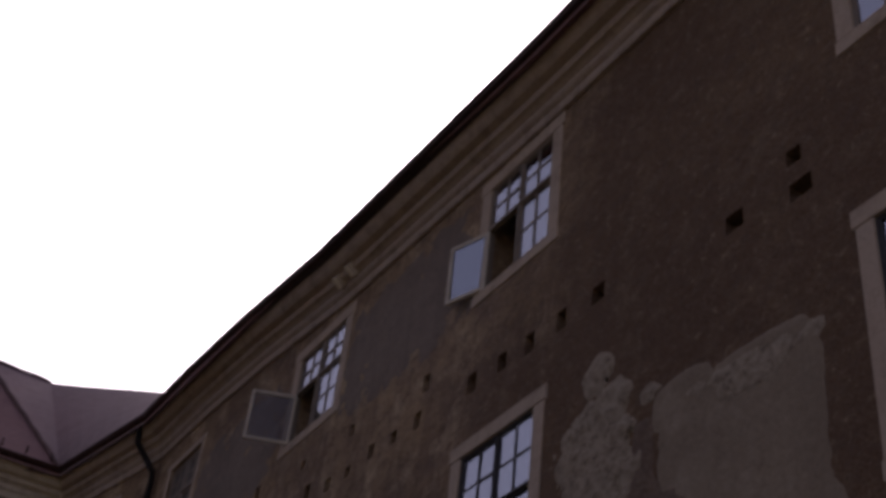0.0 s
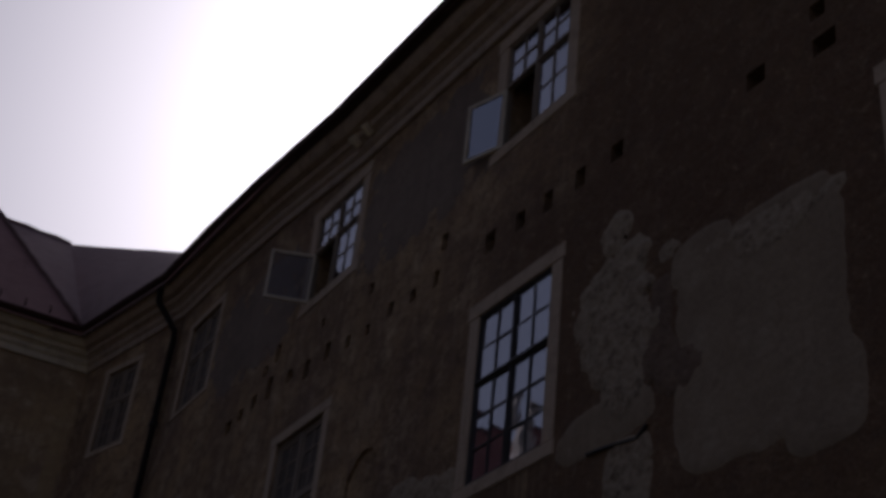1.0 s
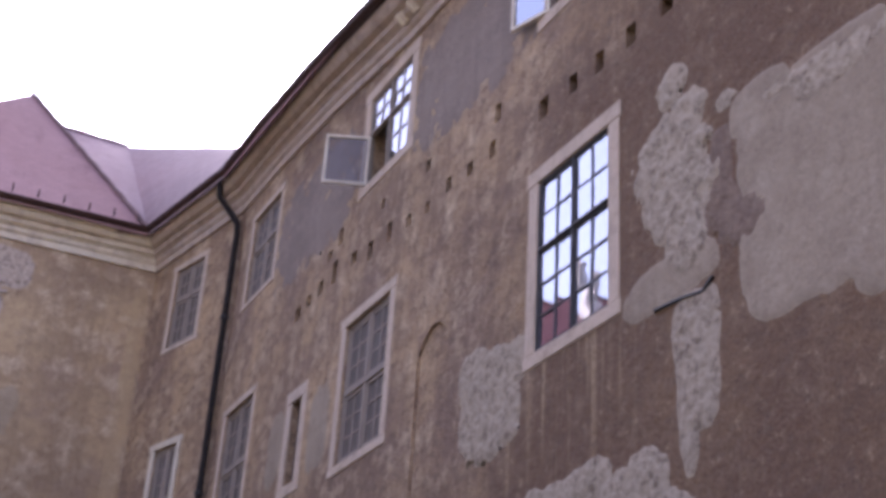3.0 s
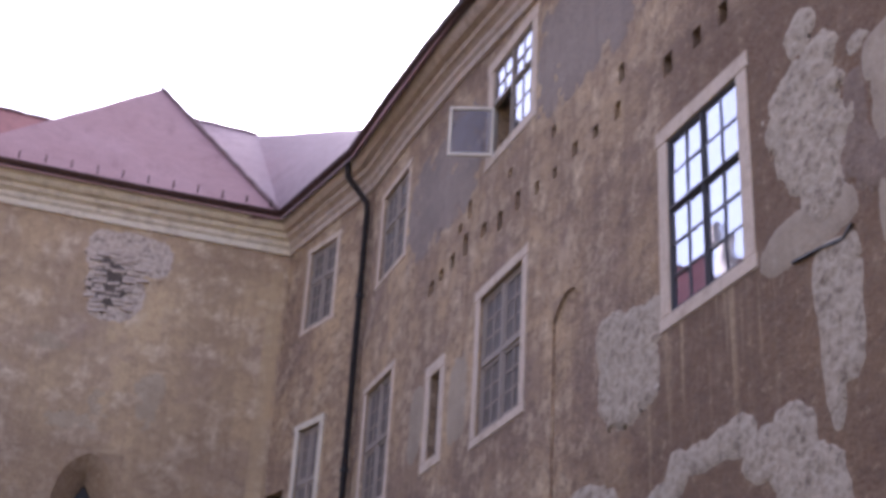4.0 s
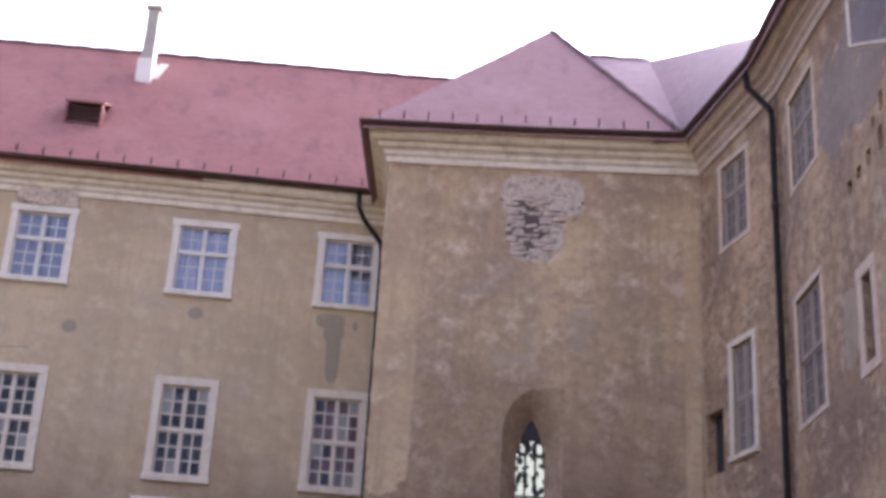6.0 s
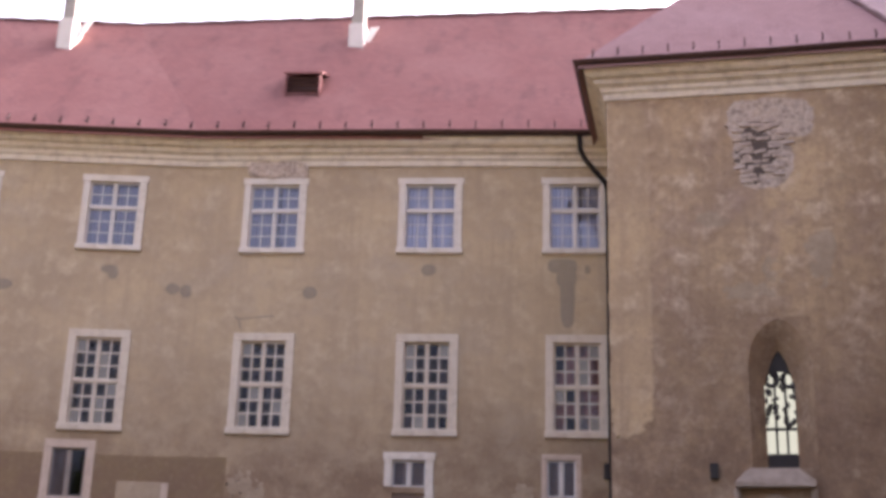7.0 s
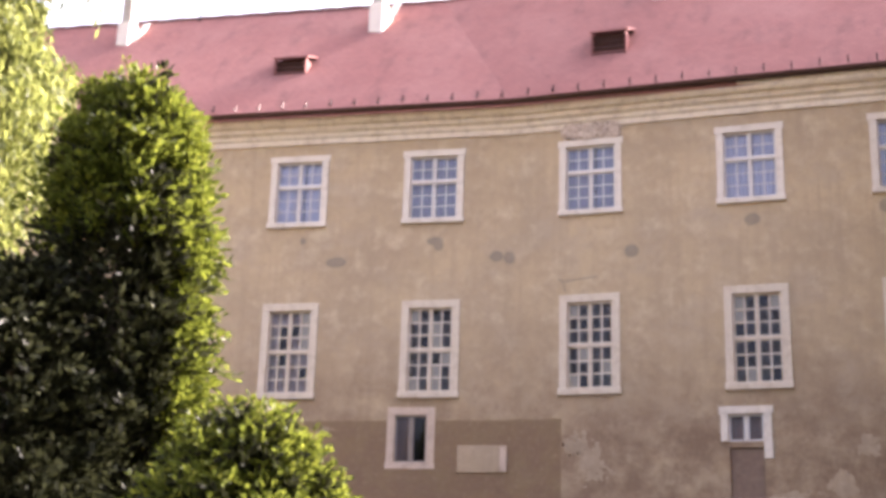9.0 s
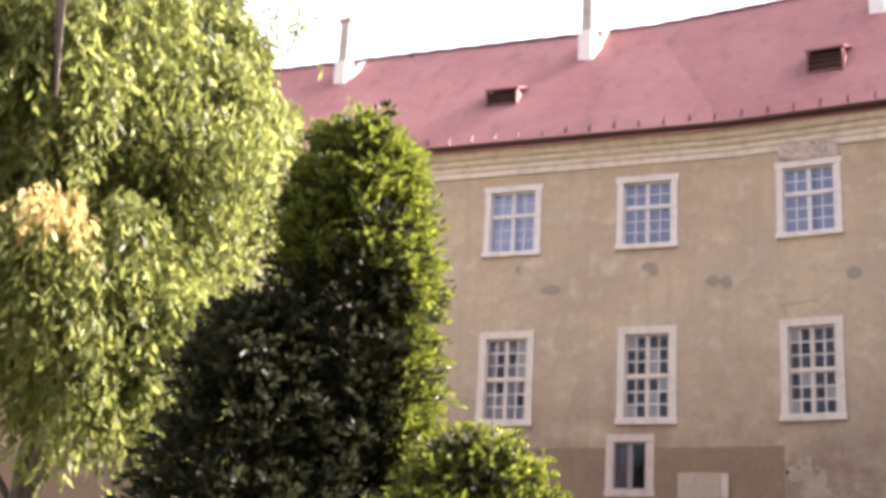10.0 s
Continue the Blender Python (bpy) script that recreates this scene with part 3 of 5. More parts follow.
# far range, middle row
for fr, hl, c, cur in ((F_L, HOLES_L, -5.53, M_NET_W), (F_L, HOLES_L, -1.99, None), (F_R, HOLES_R, 1.86, None),
                       (F_R, HOLES_R, 5.67, None), (F_R, HOLES_R, 9.1, M_CURTAIN_RED)):
    hl.append(window(fr, c - 0.72, c + 0.72, 7.6, 10.02,
                     MIDDLE + (" and closed pale curtains" if cur is M_NET_W else " and a dull red curtain" if cur else ""),
                     2, 3, 3, 0.5, trim=0.19, curtain=cur, ears=False, bar=0.04, glass=M_GLASS_DARK, slim=True, mullion=0.06, surround=M_SURROUND_M, paint=M_SURROUND_M))
# far range, low small windows
SMALL = "small two-light window in a chipped pale surround"
HOLES_L.append(window(F_L, -2.95, -1.8, 5.93, 7.42, SMALL, 1, 0, 1, trim=0.19, ears=False, glass=M_GLASS_DARK, slim=True, curtain=M_BROWN_CURTAIN, surround=M_SURROUND_W, paint=M_GREYFRAME))
HOLES_R.append(window(F_R, 4.8, 5.9, 6.33, 7.27, SMALL + " over a blocked lower part", 1, 0, 1, trim=0.17, ears=True, glass=M_GLASS_DARK, slim=True, sill=None, curtain=M_BROWN_CURTAIN))
HOLES_R.append((4.98, 5.71, 5.26, 6.36, 0.09))
fill = thing("blocked_opening", F_R @ Matrix.Translation((5.345, 0, 5.26)), "dark brown filled-in lower part of a window", "infill", "", "structure")
part("infill", one_box(-0.36, 0.36, 0.05, 0.085, 0.005, 1.09, bevel=0.01), M_DARK_BROWN, fill)
part("jamb", one_box(0.37, 0.57, -0.04, 0.02, 0.85, 1.25, bevel=0.01), M_SURROUND, fill)
HOLES_R.append(window(F_R, 8.3, 9.18, 6.2, 7.27, SMALL, 1, 0, 1, trim=0.12, ears=False, glass=M_GLASS_DARK, slim=True, sill=False, curtain=M_BROWN_CURTAIN, surround=M_SURROUND_W))
# far range, ground floor
HOLES_R.append(window(F_R, 4.8, 6.45, 2.9, 5.24, "ground-floor window with white bars in a moulded surround", 2, 2, 3, 0.4, trim=0.22, ears=True, glass=M_GLASS_DARK))
HOLES_L.append(window(F_L, -3.2, -2.25, 3.2, 4.77, "ground-floor window in a bright white painted surround", 1, 0, 2, trim=0.14, ears=False, surround=M_WHITER))

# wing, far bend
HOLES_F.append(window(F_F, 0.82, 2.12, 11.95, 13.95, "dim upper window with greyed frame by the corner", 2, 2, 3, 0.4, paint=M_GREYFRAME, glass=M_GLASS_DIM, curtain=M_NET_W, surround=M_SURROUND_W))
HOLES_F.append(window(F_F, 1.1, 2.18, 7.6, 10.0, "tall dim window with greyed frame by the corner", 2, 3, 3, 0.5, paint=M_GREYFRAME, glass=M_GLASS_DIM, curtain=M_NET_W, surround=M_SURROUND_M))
HOLES_F.append((0.10, 0.79, 7.55, 8.8, 0.3))
# dark boards added inside the hole stand for its deep shade
hole_fill = thing("dark_hole", F_F @ Matrix.Translation((0.445, 0, 7.55)), "nearly black hole in the corner wall, its darkness from added boards", "hatch", "", "structure")
for i in range(4):
    part("board", one_box(-0.335 + i * 0.168, -0.172 + i * 0.168, 0.2, 0.24, 0.01, 1.24, bevel=0.006), M_DARK, hole_fill)
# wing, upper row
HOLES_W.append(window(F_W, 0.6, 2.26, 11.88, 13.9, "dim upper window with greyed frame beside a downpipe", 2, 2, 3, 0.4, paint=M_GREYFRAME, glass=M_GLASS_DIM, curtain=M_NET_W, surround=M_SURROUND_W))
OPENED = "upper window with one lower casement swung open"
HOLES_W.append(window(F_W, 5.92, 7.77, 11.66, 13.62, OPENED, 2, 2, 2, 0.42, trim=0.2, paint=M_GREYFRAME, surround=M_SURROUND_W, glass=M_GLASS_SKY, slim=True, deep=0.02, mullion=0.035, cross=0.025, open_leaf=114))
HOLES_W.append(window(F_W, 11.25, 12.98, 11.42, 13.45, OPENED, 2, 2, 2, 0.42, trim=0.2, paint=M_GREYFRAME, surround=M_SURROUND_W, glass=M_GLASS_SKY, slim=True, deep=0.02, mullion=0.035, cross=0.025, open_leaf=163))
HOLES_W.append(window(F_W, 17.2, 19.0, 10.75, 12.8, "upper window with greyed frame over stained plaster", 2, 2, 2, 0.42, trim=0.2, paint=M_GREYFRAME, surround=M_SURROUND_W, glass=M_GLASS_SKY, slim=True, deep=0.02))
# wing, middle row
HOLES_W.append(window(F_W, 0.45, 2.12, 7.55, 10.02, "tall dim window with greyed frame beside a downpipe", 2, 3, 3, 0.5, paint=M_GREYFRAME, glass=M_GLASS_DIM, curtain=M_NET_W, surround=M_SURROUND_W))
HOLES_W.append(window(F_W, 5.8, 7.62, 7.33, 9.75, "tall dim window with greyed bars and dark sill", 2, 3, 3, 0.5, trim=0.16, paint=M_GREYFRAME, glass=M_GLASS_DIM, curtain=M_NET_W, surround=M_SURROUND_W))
HOLES_W.append(window(F_W, 11.15, 12.93, 7.08, 9.52, "large window with thin dark bars mirroring the sky", 2, 2, 3, 0.42, trim=0.19, paint=M_DARKFRAME, surround=M_SURROUND_W, glass=M_GLASS_SKY, bar=0.02, mullion=0.02, slim=True, deep=0.02, cross=0.02))
HOLES_W.append(window(F_W, 17.15, 18.95, 6.55, 9.02, "large window with thin dark bars in pale surround", 2, 2, 3, 0.42, trim=0.19, paint=M_DARKFRAME, surround=M_SURROUND_W, glass=M_GLASS_SKY, bar=0.02, mullion=0.02, slim=True, deep=0.02, cross=0.02))
HOLES_W.append(window(F_W, 3.78, 4.62, 7.5, 9.25, "narrow slit window with pale surround", 1, 0, 1, trim=0.2, paint=M_DARKFRAME, surround=M_SURROUND_W, ears=False, deep=0.14, mullion=0.03, slim=True, glass=M_GLASS_DARK))
# scaffold holes left open in the wing's plaster
for s, z, w, h in ((10.3, 10.86, .1, .26), (10.19, 10.38, .1, .24), (9.62, 10.4, .1, .18), (9.03, 10.47, .1, .2), (8.37, 11.1, .09, .18),
                   (7.85, 10.48, .11, .2), (8.42, 10.42, .09, .16), (7.21, 10.6, .11, .3), (6.57, 10.58, .12, .3), (5.95, 10.72, .11, .22),
                   (5.34, 11.36, .09, .3), (5.22, 10.8, .1, .38), (4.67, 10.76, .11, .24), (4.2, 10.72, .11, .2), (3.75, 10.66, .12, .24),
                   (11.4, 10.3, .14, .28), (12.03, 10.27, .12, .24), (12.56, 10.24, .12, .26), (13.15, 10.22, .12, .26), (13.78, 10.2, .14, .22),
                   (15.8, 9.82, .16, .2), (16.57, 10.06, .12, .18), (16.62, 9.66, .18, .2), (6.9, 11.2, .08, .14), (4.95, 11.2, .08, .16)):
    w *= 1.3 if s < 6.2 else 1.0
    HOLES_W.append((s - w * 0.75, s + w * 0.75, z - h / 2, z + h / 2, 0.35))

# ---------------------------------------------------------------- ground and walls
bm = bmesh.new()
LINES_Y = [-600, -200, -60, -20, 4, 10, 18, 25, 60, 200, 700]
LINES_X = [-700, -200, -60, -20, 0, 20, 60, 200, 700]
grid = [[bm.verts.new((x, y, GROUND_FAR * min(1, max(0, (y - 4) / 21)) if y < 61 else GROUND_FAR)) for x in LINES_X] for y in LINES_Y]
for ra, rb in zip(grid, grid[1:]):
    for i in range(len(LINES_X) - 1):
        bm.faces.new((ra[i], ra[i + 1], rb[i + 1], rb[i]))
tagged(new("ground", mesh_of("ground", bm, M_GROUND)), "worn grass and gravel courtyard rising gently", "ground", "", "structure")

# round-headed and arched openings of the far range
HOLES_R.append((1.57, 2.27, 3.0, 4.82, None))
HOLES_L.append((-1.7, -1.16, GROUND_FAR, 4.21, 0.4))
HOLES_R.append((8.56, 9.36, GROUND_FAR, 4.71, None))
# chapel window, portal
HOLES_B.append((0.845, 2.095, 6.26, 9.23, None))
HOLES_B.append((0.66, 1.86, GROUND_FAR, 5.64, None))

wall("wall_far_left", F_L, -26.0, 0.0, 0.0, 14.75, HOLES_L, M_FAR, label="ochre plastered range with a dark brown lower band")
wall("wall_far", F_R, 0.0, 10.1, 0.0, 14.75, HOLES_R, M_FAR, label="ochre plastered three-storey range with pale windows")
wall("wall_chapel_side", F_S, 0.0, 3.28, 0.0, 14.6, [], M_BLOCK, label="brown plastered side of the chapel block")
wall("wall_chapel", F_B, -1.78, 4.88, 0.0, 14.6, HOLES_B, M_BLOCK, label="brown mottled plaster front of the chapel block")
HOLES_W.append((8.45, 9.32, 5.2, 8.55, 0.04))
wall("wall_bend", F_F, 0.0, 3.33, 0.0, 14.85, HOLES_F, M_WING, label="weathered brown plaster wall in the corner")
wall("wall_wing", F_W, 0.0, 31.0, 0.0, 13.9, HOLES_W, M_WING, label="weathered brown plaster wing with crumbling patches")
bm = bmesh.new()
quad(bm, (0.0, 0, 13.85), (13.0, 0, 13.85), (13.0, 0, 13.9), (0.0, 0, 14.85))
quad(bm, (0.0, 0.6, 13.85), (0.0, 0.6, 14.85), (13.0, 0.6, 13.9), (13.0, 0.6, 13.85))
quad(bm, (0.0, 0, 14.85), (13.0, 0, 13.9), (13.0, 0.6, 13.9), (0.0, 0.6, 14.85))
ob = new("wall_wing_head", mesh_of("wall_wing_head", bm, M_WING))
ob.matrix_world = F_W
tagged(ob, "weathered plaster head of the wing wall", "wall", "", "structure")

# rooms behind the walls: a back wall and floors, dim inside
def rooms(name, fr, s0, s1, deep, levels, z1):
    bm = bmesh.new()
    box(bm, s0, s1, deep, deep + 0.3, 0, z1)
    box(bm, s0 - 0.02, s0 + 0.2, 0.61, deep, 0, z1)
    box(bm, s1 - 0.2, s1 + 0.02, 0.61, deep, 0, z1)
    for z in levels:
        box(bm, s0 + 0.21, s1 - 0.21, 0.61, deep - 0.01, z - 0.3, z)
    ob = new(name, mesh_of(name, bm, M_ROOM))
    ob.matrix_world = fr
    tagged(ob, "dim plastered rooms behind the windows", "interior", "", "structure")


rooms("interior_far_left", F_L, -25.9, -0.3, 4.5, (2.4, 5.5, 7.45, 11.6, 14.5), 14.6)
rooms("interior_far", F_R, 0.3, 9.8, 4.5, (2.4, 5.2, 7.45, 11.6, 14.5), 14.6)
rooms("interior_wing", F_W, 1.2, 30.8, 4.5, (2.4, 6.3, 10.2, 13.85), 13.8)
rooms("interior_bend", F_F, 0.8, 2.6, 3.0, (2.4, 6.8, 11.0, 14.2), 14.4)

# plain walls that close the yard behind the camera
for name, fr, ln, hgt in (("wall_yard_south", wall_frame(8.0, -9.0, -1, 0), 46.0, 4.5), ("wall_yard_west", wall_frame(-38.0, -9.0, 0, 1), 32.0, 5.0)):
    wall(name, fr, 0, ln, 0, hgt, [], M_FAR, label="plain plastered yard wall")

# ---------------------------------------------------------------- cornice, gutters and roofs
def on(fr, s, y, z):
    return fr @ Vector((s, y, z))


EAVE = [on(F_L, -26, 0, 14.2), on(F_L, -9, 0, 14.2), Vector((-11.82, 28.74, 14.2)), on(F_R, 5, 0, 14.2), Vector((-1.78, 29.88, 14.17)), Vector((-1.78, 26.0, 14.05)),
        Vector((1.5, 26.0, 14.05)), Vector((4.88, 26.0, 14.1)), Vector((5.8, 22.8, 14.36)), on(F_W, 2.2, 0, 14.3), on(F_W, 4.6, 0, 14.1),
        on(F_W, 7.5, 0, 13.72), on(F_W, 13, 0, 13.46), on(F_W, 20, 0, 13.38), on(F_W, 31, 0, 13.34)]
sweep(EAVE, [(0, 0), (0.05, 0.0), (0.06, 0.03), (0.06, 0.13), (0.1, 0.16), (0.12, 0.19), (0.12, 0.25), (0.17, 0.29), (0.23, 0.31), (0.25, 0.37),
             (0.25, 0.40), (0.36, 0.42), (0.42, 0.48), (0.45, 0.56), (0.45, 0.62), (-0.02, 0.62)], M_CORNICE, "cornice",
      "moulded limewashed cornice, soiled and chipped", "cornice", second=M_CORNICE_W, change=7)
sweep(EAVE, [(0.44, 0.625), (0.55, 0.60), (0.62, 0.62), (0.66, 0.70), (0.64, 0.705), (0.60, 0.66), (0.55, 0.64), (0.46, 0.66)], M_GUTTER, "gutter",
      "dark brown sheet-metal gutter along the eaves", "gutter")

for s0 in (7.55, 7.93):
    joint = new("cornice_chip", mesh_of("cornice_chip", one_box(-0.05, 0.05, -0.3, -0.1, -0.2, 0.2, bevel=0.02), M_CORNICE))
    joint.matrix_world = F_W @ Matrix.Translation((s0, 0, 13.96)) @ Euler((radians(-38), 0, 0)).to_matrix().to_4x4()
    tagged(joint, "pale chipped joint in the soiled cornice", "cornice", "", "structure")


def eave(i, out=0.56, up=0.67):
    p, a, b = EAVE[i], EAVE[max(i - 1, 0)], EAVE[min(i + 1, len(EAVE) - 1)]
    outs = [Vector((d.y, -d.x)) for d in ((p - a).xy.normalized() if i else None, (b - p).xy.normalized() if i < len(EAVE) - 1 else None) if d]
    o = sum(outs, Vector((0, 0))).normalized()
    o = o / max(0.3, o.dot(outs[0])) * out
    return Vector((p.x + o.x, p.y + o.y, p.z + up))


R_MID = Vector((-15.8, 32.70, 20.55))
R_LEFT = Vector((-38.5, 27.20, 20.42))
R_RIGHT = Vector((-0.2, 35.78, 21.62))
roof_left = ruled("roof_far_left", [eave(0), eave(2)], [R_LEFT, R_MID], M_ROOF, "red clay tile roof, evenly weathered", 24, 8)
e_in = eave(4)
roof_far = ruled("roof_far", [eave(2), Vector((e_in.x + 3.0, e_in.y + 0.6, e_in.z))], [R_MID, R_RIGHT + (R_RIGHT - R_MID) * 0.1], M_ROOF, "red clay tile roof with snow hooks", 24, 8)
PEAK = Vector((1.87, 30.23, 20.12))
BACK = Vector((2.3, 37.5, 20.12))
roof_chapel = ruled("roof_chapel", [eave(5), eave(7)], [PEAK, PEAK + Vector((0.02, 0, 0))], M_ROOF_HAZED, "hipped clay tile roof of the chapel block, haze in its colour", 14, 10, wave=0.02)
ruled("roof_chapel_side", [Vector((-2.34, 37.5, 14.7)), eave(5)], [BACK, PEAK], M_ROOF_HAZED, "haze-toned clay tile side slope of the chapel roof", 8, 6)
ruled("roof_chapel_back", [eave(7), Vector((4.5, 37.5, 14.7))], [PEAK, BACK], M_ROOF_HAZED, "haze-toned clay tile hidden slope of the chapel roof", 8, 6)
RA, RB, RC = Vector((1.4, 32.0, 20.5)), Vector((4.69, 32.0, 20.42)), Vector((7.6, 30.35, 20.48))
ruled("roof_corner", [Vector((2.0, 25.9, 14.6)), eave(7)], [RA, RB], M_ROOF_PALE, "haze-toned clay tile roof behind the chapel", 8, 8)
ruled("roof_bend", [eave(7), eave(8)], [RB, RC], M_ROOF_PALE, "haze-toned clay tile roof over the corner bend", 8, 8)
ruled("roof_wing", [eave(8), eave(10), eave(12), eave(14)], [RC, Vector((12.5, 18, 20.6)), Vector((13.5, 8, 20.2)), Vector((13.5, -8, 20.0))], M_ROOF_HAZED, "clay tile roof of the wing", 8, 6)
# ridge tiles along the hips
for name, a, b in (("hip_ridge", PEAK, eave(7)), ("ridge", RA, RB), ("ridge", R_LEFT, R_MID), ("ridge", R_MID, R_RIGHT)):
    n = int((b - a).length / 0.4)
    ob = new(name, mesh_of(name, tube([a.lerp(b, i / n) + Vector((0, 0, 0.02 + 0.03 * (i % 2))) for i in range(n + 1)], 0.06, 7), M_RIDGE))
    tagged(ob, "row of weathered clay ridge tiles", "ridge tiles", "", "structure")
# rear slopes that close the roofs
ruled("roof_rear", [Vector((-36, 36.5, 14.2)), Vector((-14, 42, 14.2)), Vector((2, 44, 14.2))], [R_LEFT, R_MID, R_RIGHT], M_ROOF, "rear clay tile slope of the far range", 8, 4)

# snow hooks along the eaves
hook = bmesh.new()
box(hook, -0.014, 0.014, -0.02, 0.02, -0.02, 0.17)
box(hook, -0.012, 0.012, -0.12, -0.02, 0.0, 0.025)
hook = mesh_of("snow_hook", hook, M_GUTTER)
for roof, a, b, step in ((roof_left, eave(0), eave(2), 0.62), (roof_far, eave(2), eave(4), 0.6), (roof_chapel, eave(5), eave(7), 0.52)):
    n = int((b - a).length / step)
    up = (roof.matrix_world.to_3x3() @ Vector((0, 1, 0)))
    for i in range(n):
        if roof is roof_left and i < n - 22:
            continue
        p = a.lerp(b, (i + 0.6) / n) + up * (0.32 + 0.03 * math.sin(i * 2.3))
        ob = part("snow_hook", hook, M_GUTTER, roof)
        ob.matrix_local = roof.matrix_world.inverted() @ Matrix.Translation(p)

# ---------------------------------------------------------------- rainwater pipes
pipe = thing("downpipe", on(F_W, 0, 0, 0).to_3d() and Matrix.Translation(on(F_W, 0, 0, 0)), "dark brown metal downpipe on the wing", "downpipe", "rainwater pipes")
part("pipe", tube([F_W @ Vector((0.05, -0.14, z)) - on(F_W, 0, 0, 0) for z in (0.8, 4, 8, 11, 13.85)], 0.062, 10), M_PIPE, pipe)
part("swan_neck", tube([F_W @ Vector(v) - on(F_W, 0, 0, 0) for v in ((0.05, -0.14, 13.8), (0.04, -0.16, 14.0), (-0.12, -0.3, 14.3), (-0.2, -0.52, 14.6), (-0.2, -0.57, 15.0))], 0.06, 10), M_PIPE, pipe)
for z in (5.0, 8.6, 12.0):
    p = F_W @ Vector((0.05, -0.14, z)) - on(F_W, 0, 0, 0)
    part("pipe_clip", tube([p - Vector((0, 0, 0.03)), p + Vector((0, 0, 0.03))], 0.09, 10), M_DARK, pipe)
o = Vector((-2.02, 29.72, 0))
pipe = thing("downpipe", Matrix.Translation(o), "dark thin metal downpipe in the corner", "downpipe", "rainwater pipes")
part("pipe", tube([(-0.02, -0.02, z) for z in (GROUND_FAR, 6, 10, 13.55)], 0.055, 8), M_PIPE, pipe)
part("swan_neck", tube([(-0.02, -0.02, 13.5), (-0.06, -0.05, 13.7), (-0.5, -0.32, 14.2), (-0.62, -0.42, 14.45), (-0.64, -0.44, 14.8)], 0.06, 8), M_PIPE, pipe)

# ---------------------------------------------------------------- chapel window and portal
ob = thing("chapel_window", F_B @ Matrix.Translation((1.47, 0, 0)), "pointed splayed chapel window with stone tracery", "window", "", "structure")
outer, inner = arch_line(1.2, 6.26, 8.3, 9.2, "gothic"), arch_line(0.58, 6.26, 7.95, 8.66)
bm = bmesh.new()
ribbon(bm, squared(outer, 1.25, 6.26, 9.23), 0.0, outer, 0.0)
ribbon(bm, outer, 0.0, inner, 0.42)
ribbon(bm, inner, 0.42, inner, 0.62)
part("splay", bm, M_BLOCK, ob)
bm = bmesh.new()
for x in (-0.1, 0.1):
    box(bm, x - 0.022, x + 0.022, 0.44, 0.5, 6.3, 8.2)
box(bm, -0.3, 0.3, 0.44, 0.5, 7.08, 7.13)
trc = random.Random(21)
pieces = [[Vector((cx + r * math.cos(t), 0.47, cz + r * 1.2 * math.sin(t))) for t in (k * math.pi / 5 for k in range(11))]
          for cx, cz, r in ((-0.15, 8.1, 0.12), (0.17, 8.08, 0.12))]
# random dark pieces stand for foliage silhouetted against the daylight
for i in range(36):
    p = Vector((trc.choice((-0.25, -0.1, 0.1, 0.26)) + trc.gauss(0, 0.04), 0.47, trc.uniform(7.15, 8.35)))
    d = Vector((trc.gauss(0, 0.5), 0, trc.gauss(0, 1))).normalized() * trc.uniform(0.08, 0.2)
    pieces.append([p, p + d * 0.5 + Vector((0.02, 0, 0)), p + d])
for line in pieces:
    tb = tube(line, trc.uniform(0.026, 0.052), 5)
    me = bpy.data.meshes.new("ring")
    tb.to_mesh(me)
    tb.free()
    bm.from_mesh(me)
    bpy.data.meshes.remove(me)
part("tracery", bm, M_DARK, ob, "dark tracery bars with pieces for foliage against daylight")
# dark fill added to cover the bright gap above the backdrop
part("head_fill", one_box(-0.3, 0.3, 0.45, 0.5, 8.24, 8.7), M_DARK, ob, "dark fill added in the window head")
part("lower_panel", one_box(-0.3, 0.3, 0.45, 0.5, 6.26, 6.62), M_DARK, ob, "dark closed lower panel")
bm = bmesh.new()
quad(bm, (-0.32, 0.8, 6.62), (0.32, 0.8, 6.62), (0.32, 0.8, 8.6), (-0.32, 0.8, 8.6))
part("daylight_backdrop", bm, M_LIGHT, ob, "bright daylight seen through the chapel")

ob = thing("stone_portal", F_B @ Matrix.Translation((1.26, 0, 0)), "stone portal with a sloping hood and pointed arch", "portal", "", "structure")
bm = bmesh.new()
hood = [(-0.73, 5.88), (0.73, 5.88), (0.73, 5.98), (0.46, 6.27), (-0.46, 6.27), (-0.73, 5.98)]
front = [bm.verts.new((x, -0.3 if z < 6.2 else -0.02, z)) for x, z in hood]
rear = [bm.verts.new((x, 0.0, z)) for x, z in hood]
bm.faces.new(front)
for i in range(6):
    bm.faces.new((front[i], front[(i + 1) % 6], rear[(i + 1) % 6], rear[i]))
bmesh.ops.recalc_face_normals(bm, faces=bm.faces)
part("hood", bm, M_STONE, ob)
line_o, line_i = arch_line(1.38, GROUND_FAR, 4.85, 5.78, "gothic"), arch_line(1.06, GROUND_FAR, 4.75, 5.54, "gothic")
bm = bmesh.new()
ribbon(bm, squared(line_i, 1.24, GROUND_FAR, 5.66), 0.0, line_i, 0.0)
ribbon(bm, line_o, 0.0, line_o, -0.1)
ribbon(bm, line_o, -0.1, line_i, -0.06)
ribbon(bm, line_i, -0.06, line_i, 0.6)
part("arch", bm, M_STONE, ob)
for x in (-0.7, 0.7):
    part("colonnette", tube([(x, -0.1, z) for z in (GROUND_FAR, 4.0, 5.87)], 0.07, 10), M_STONE, ob)
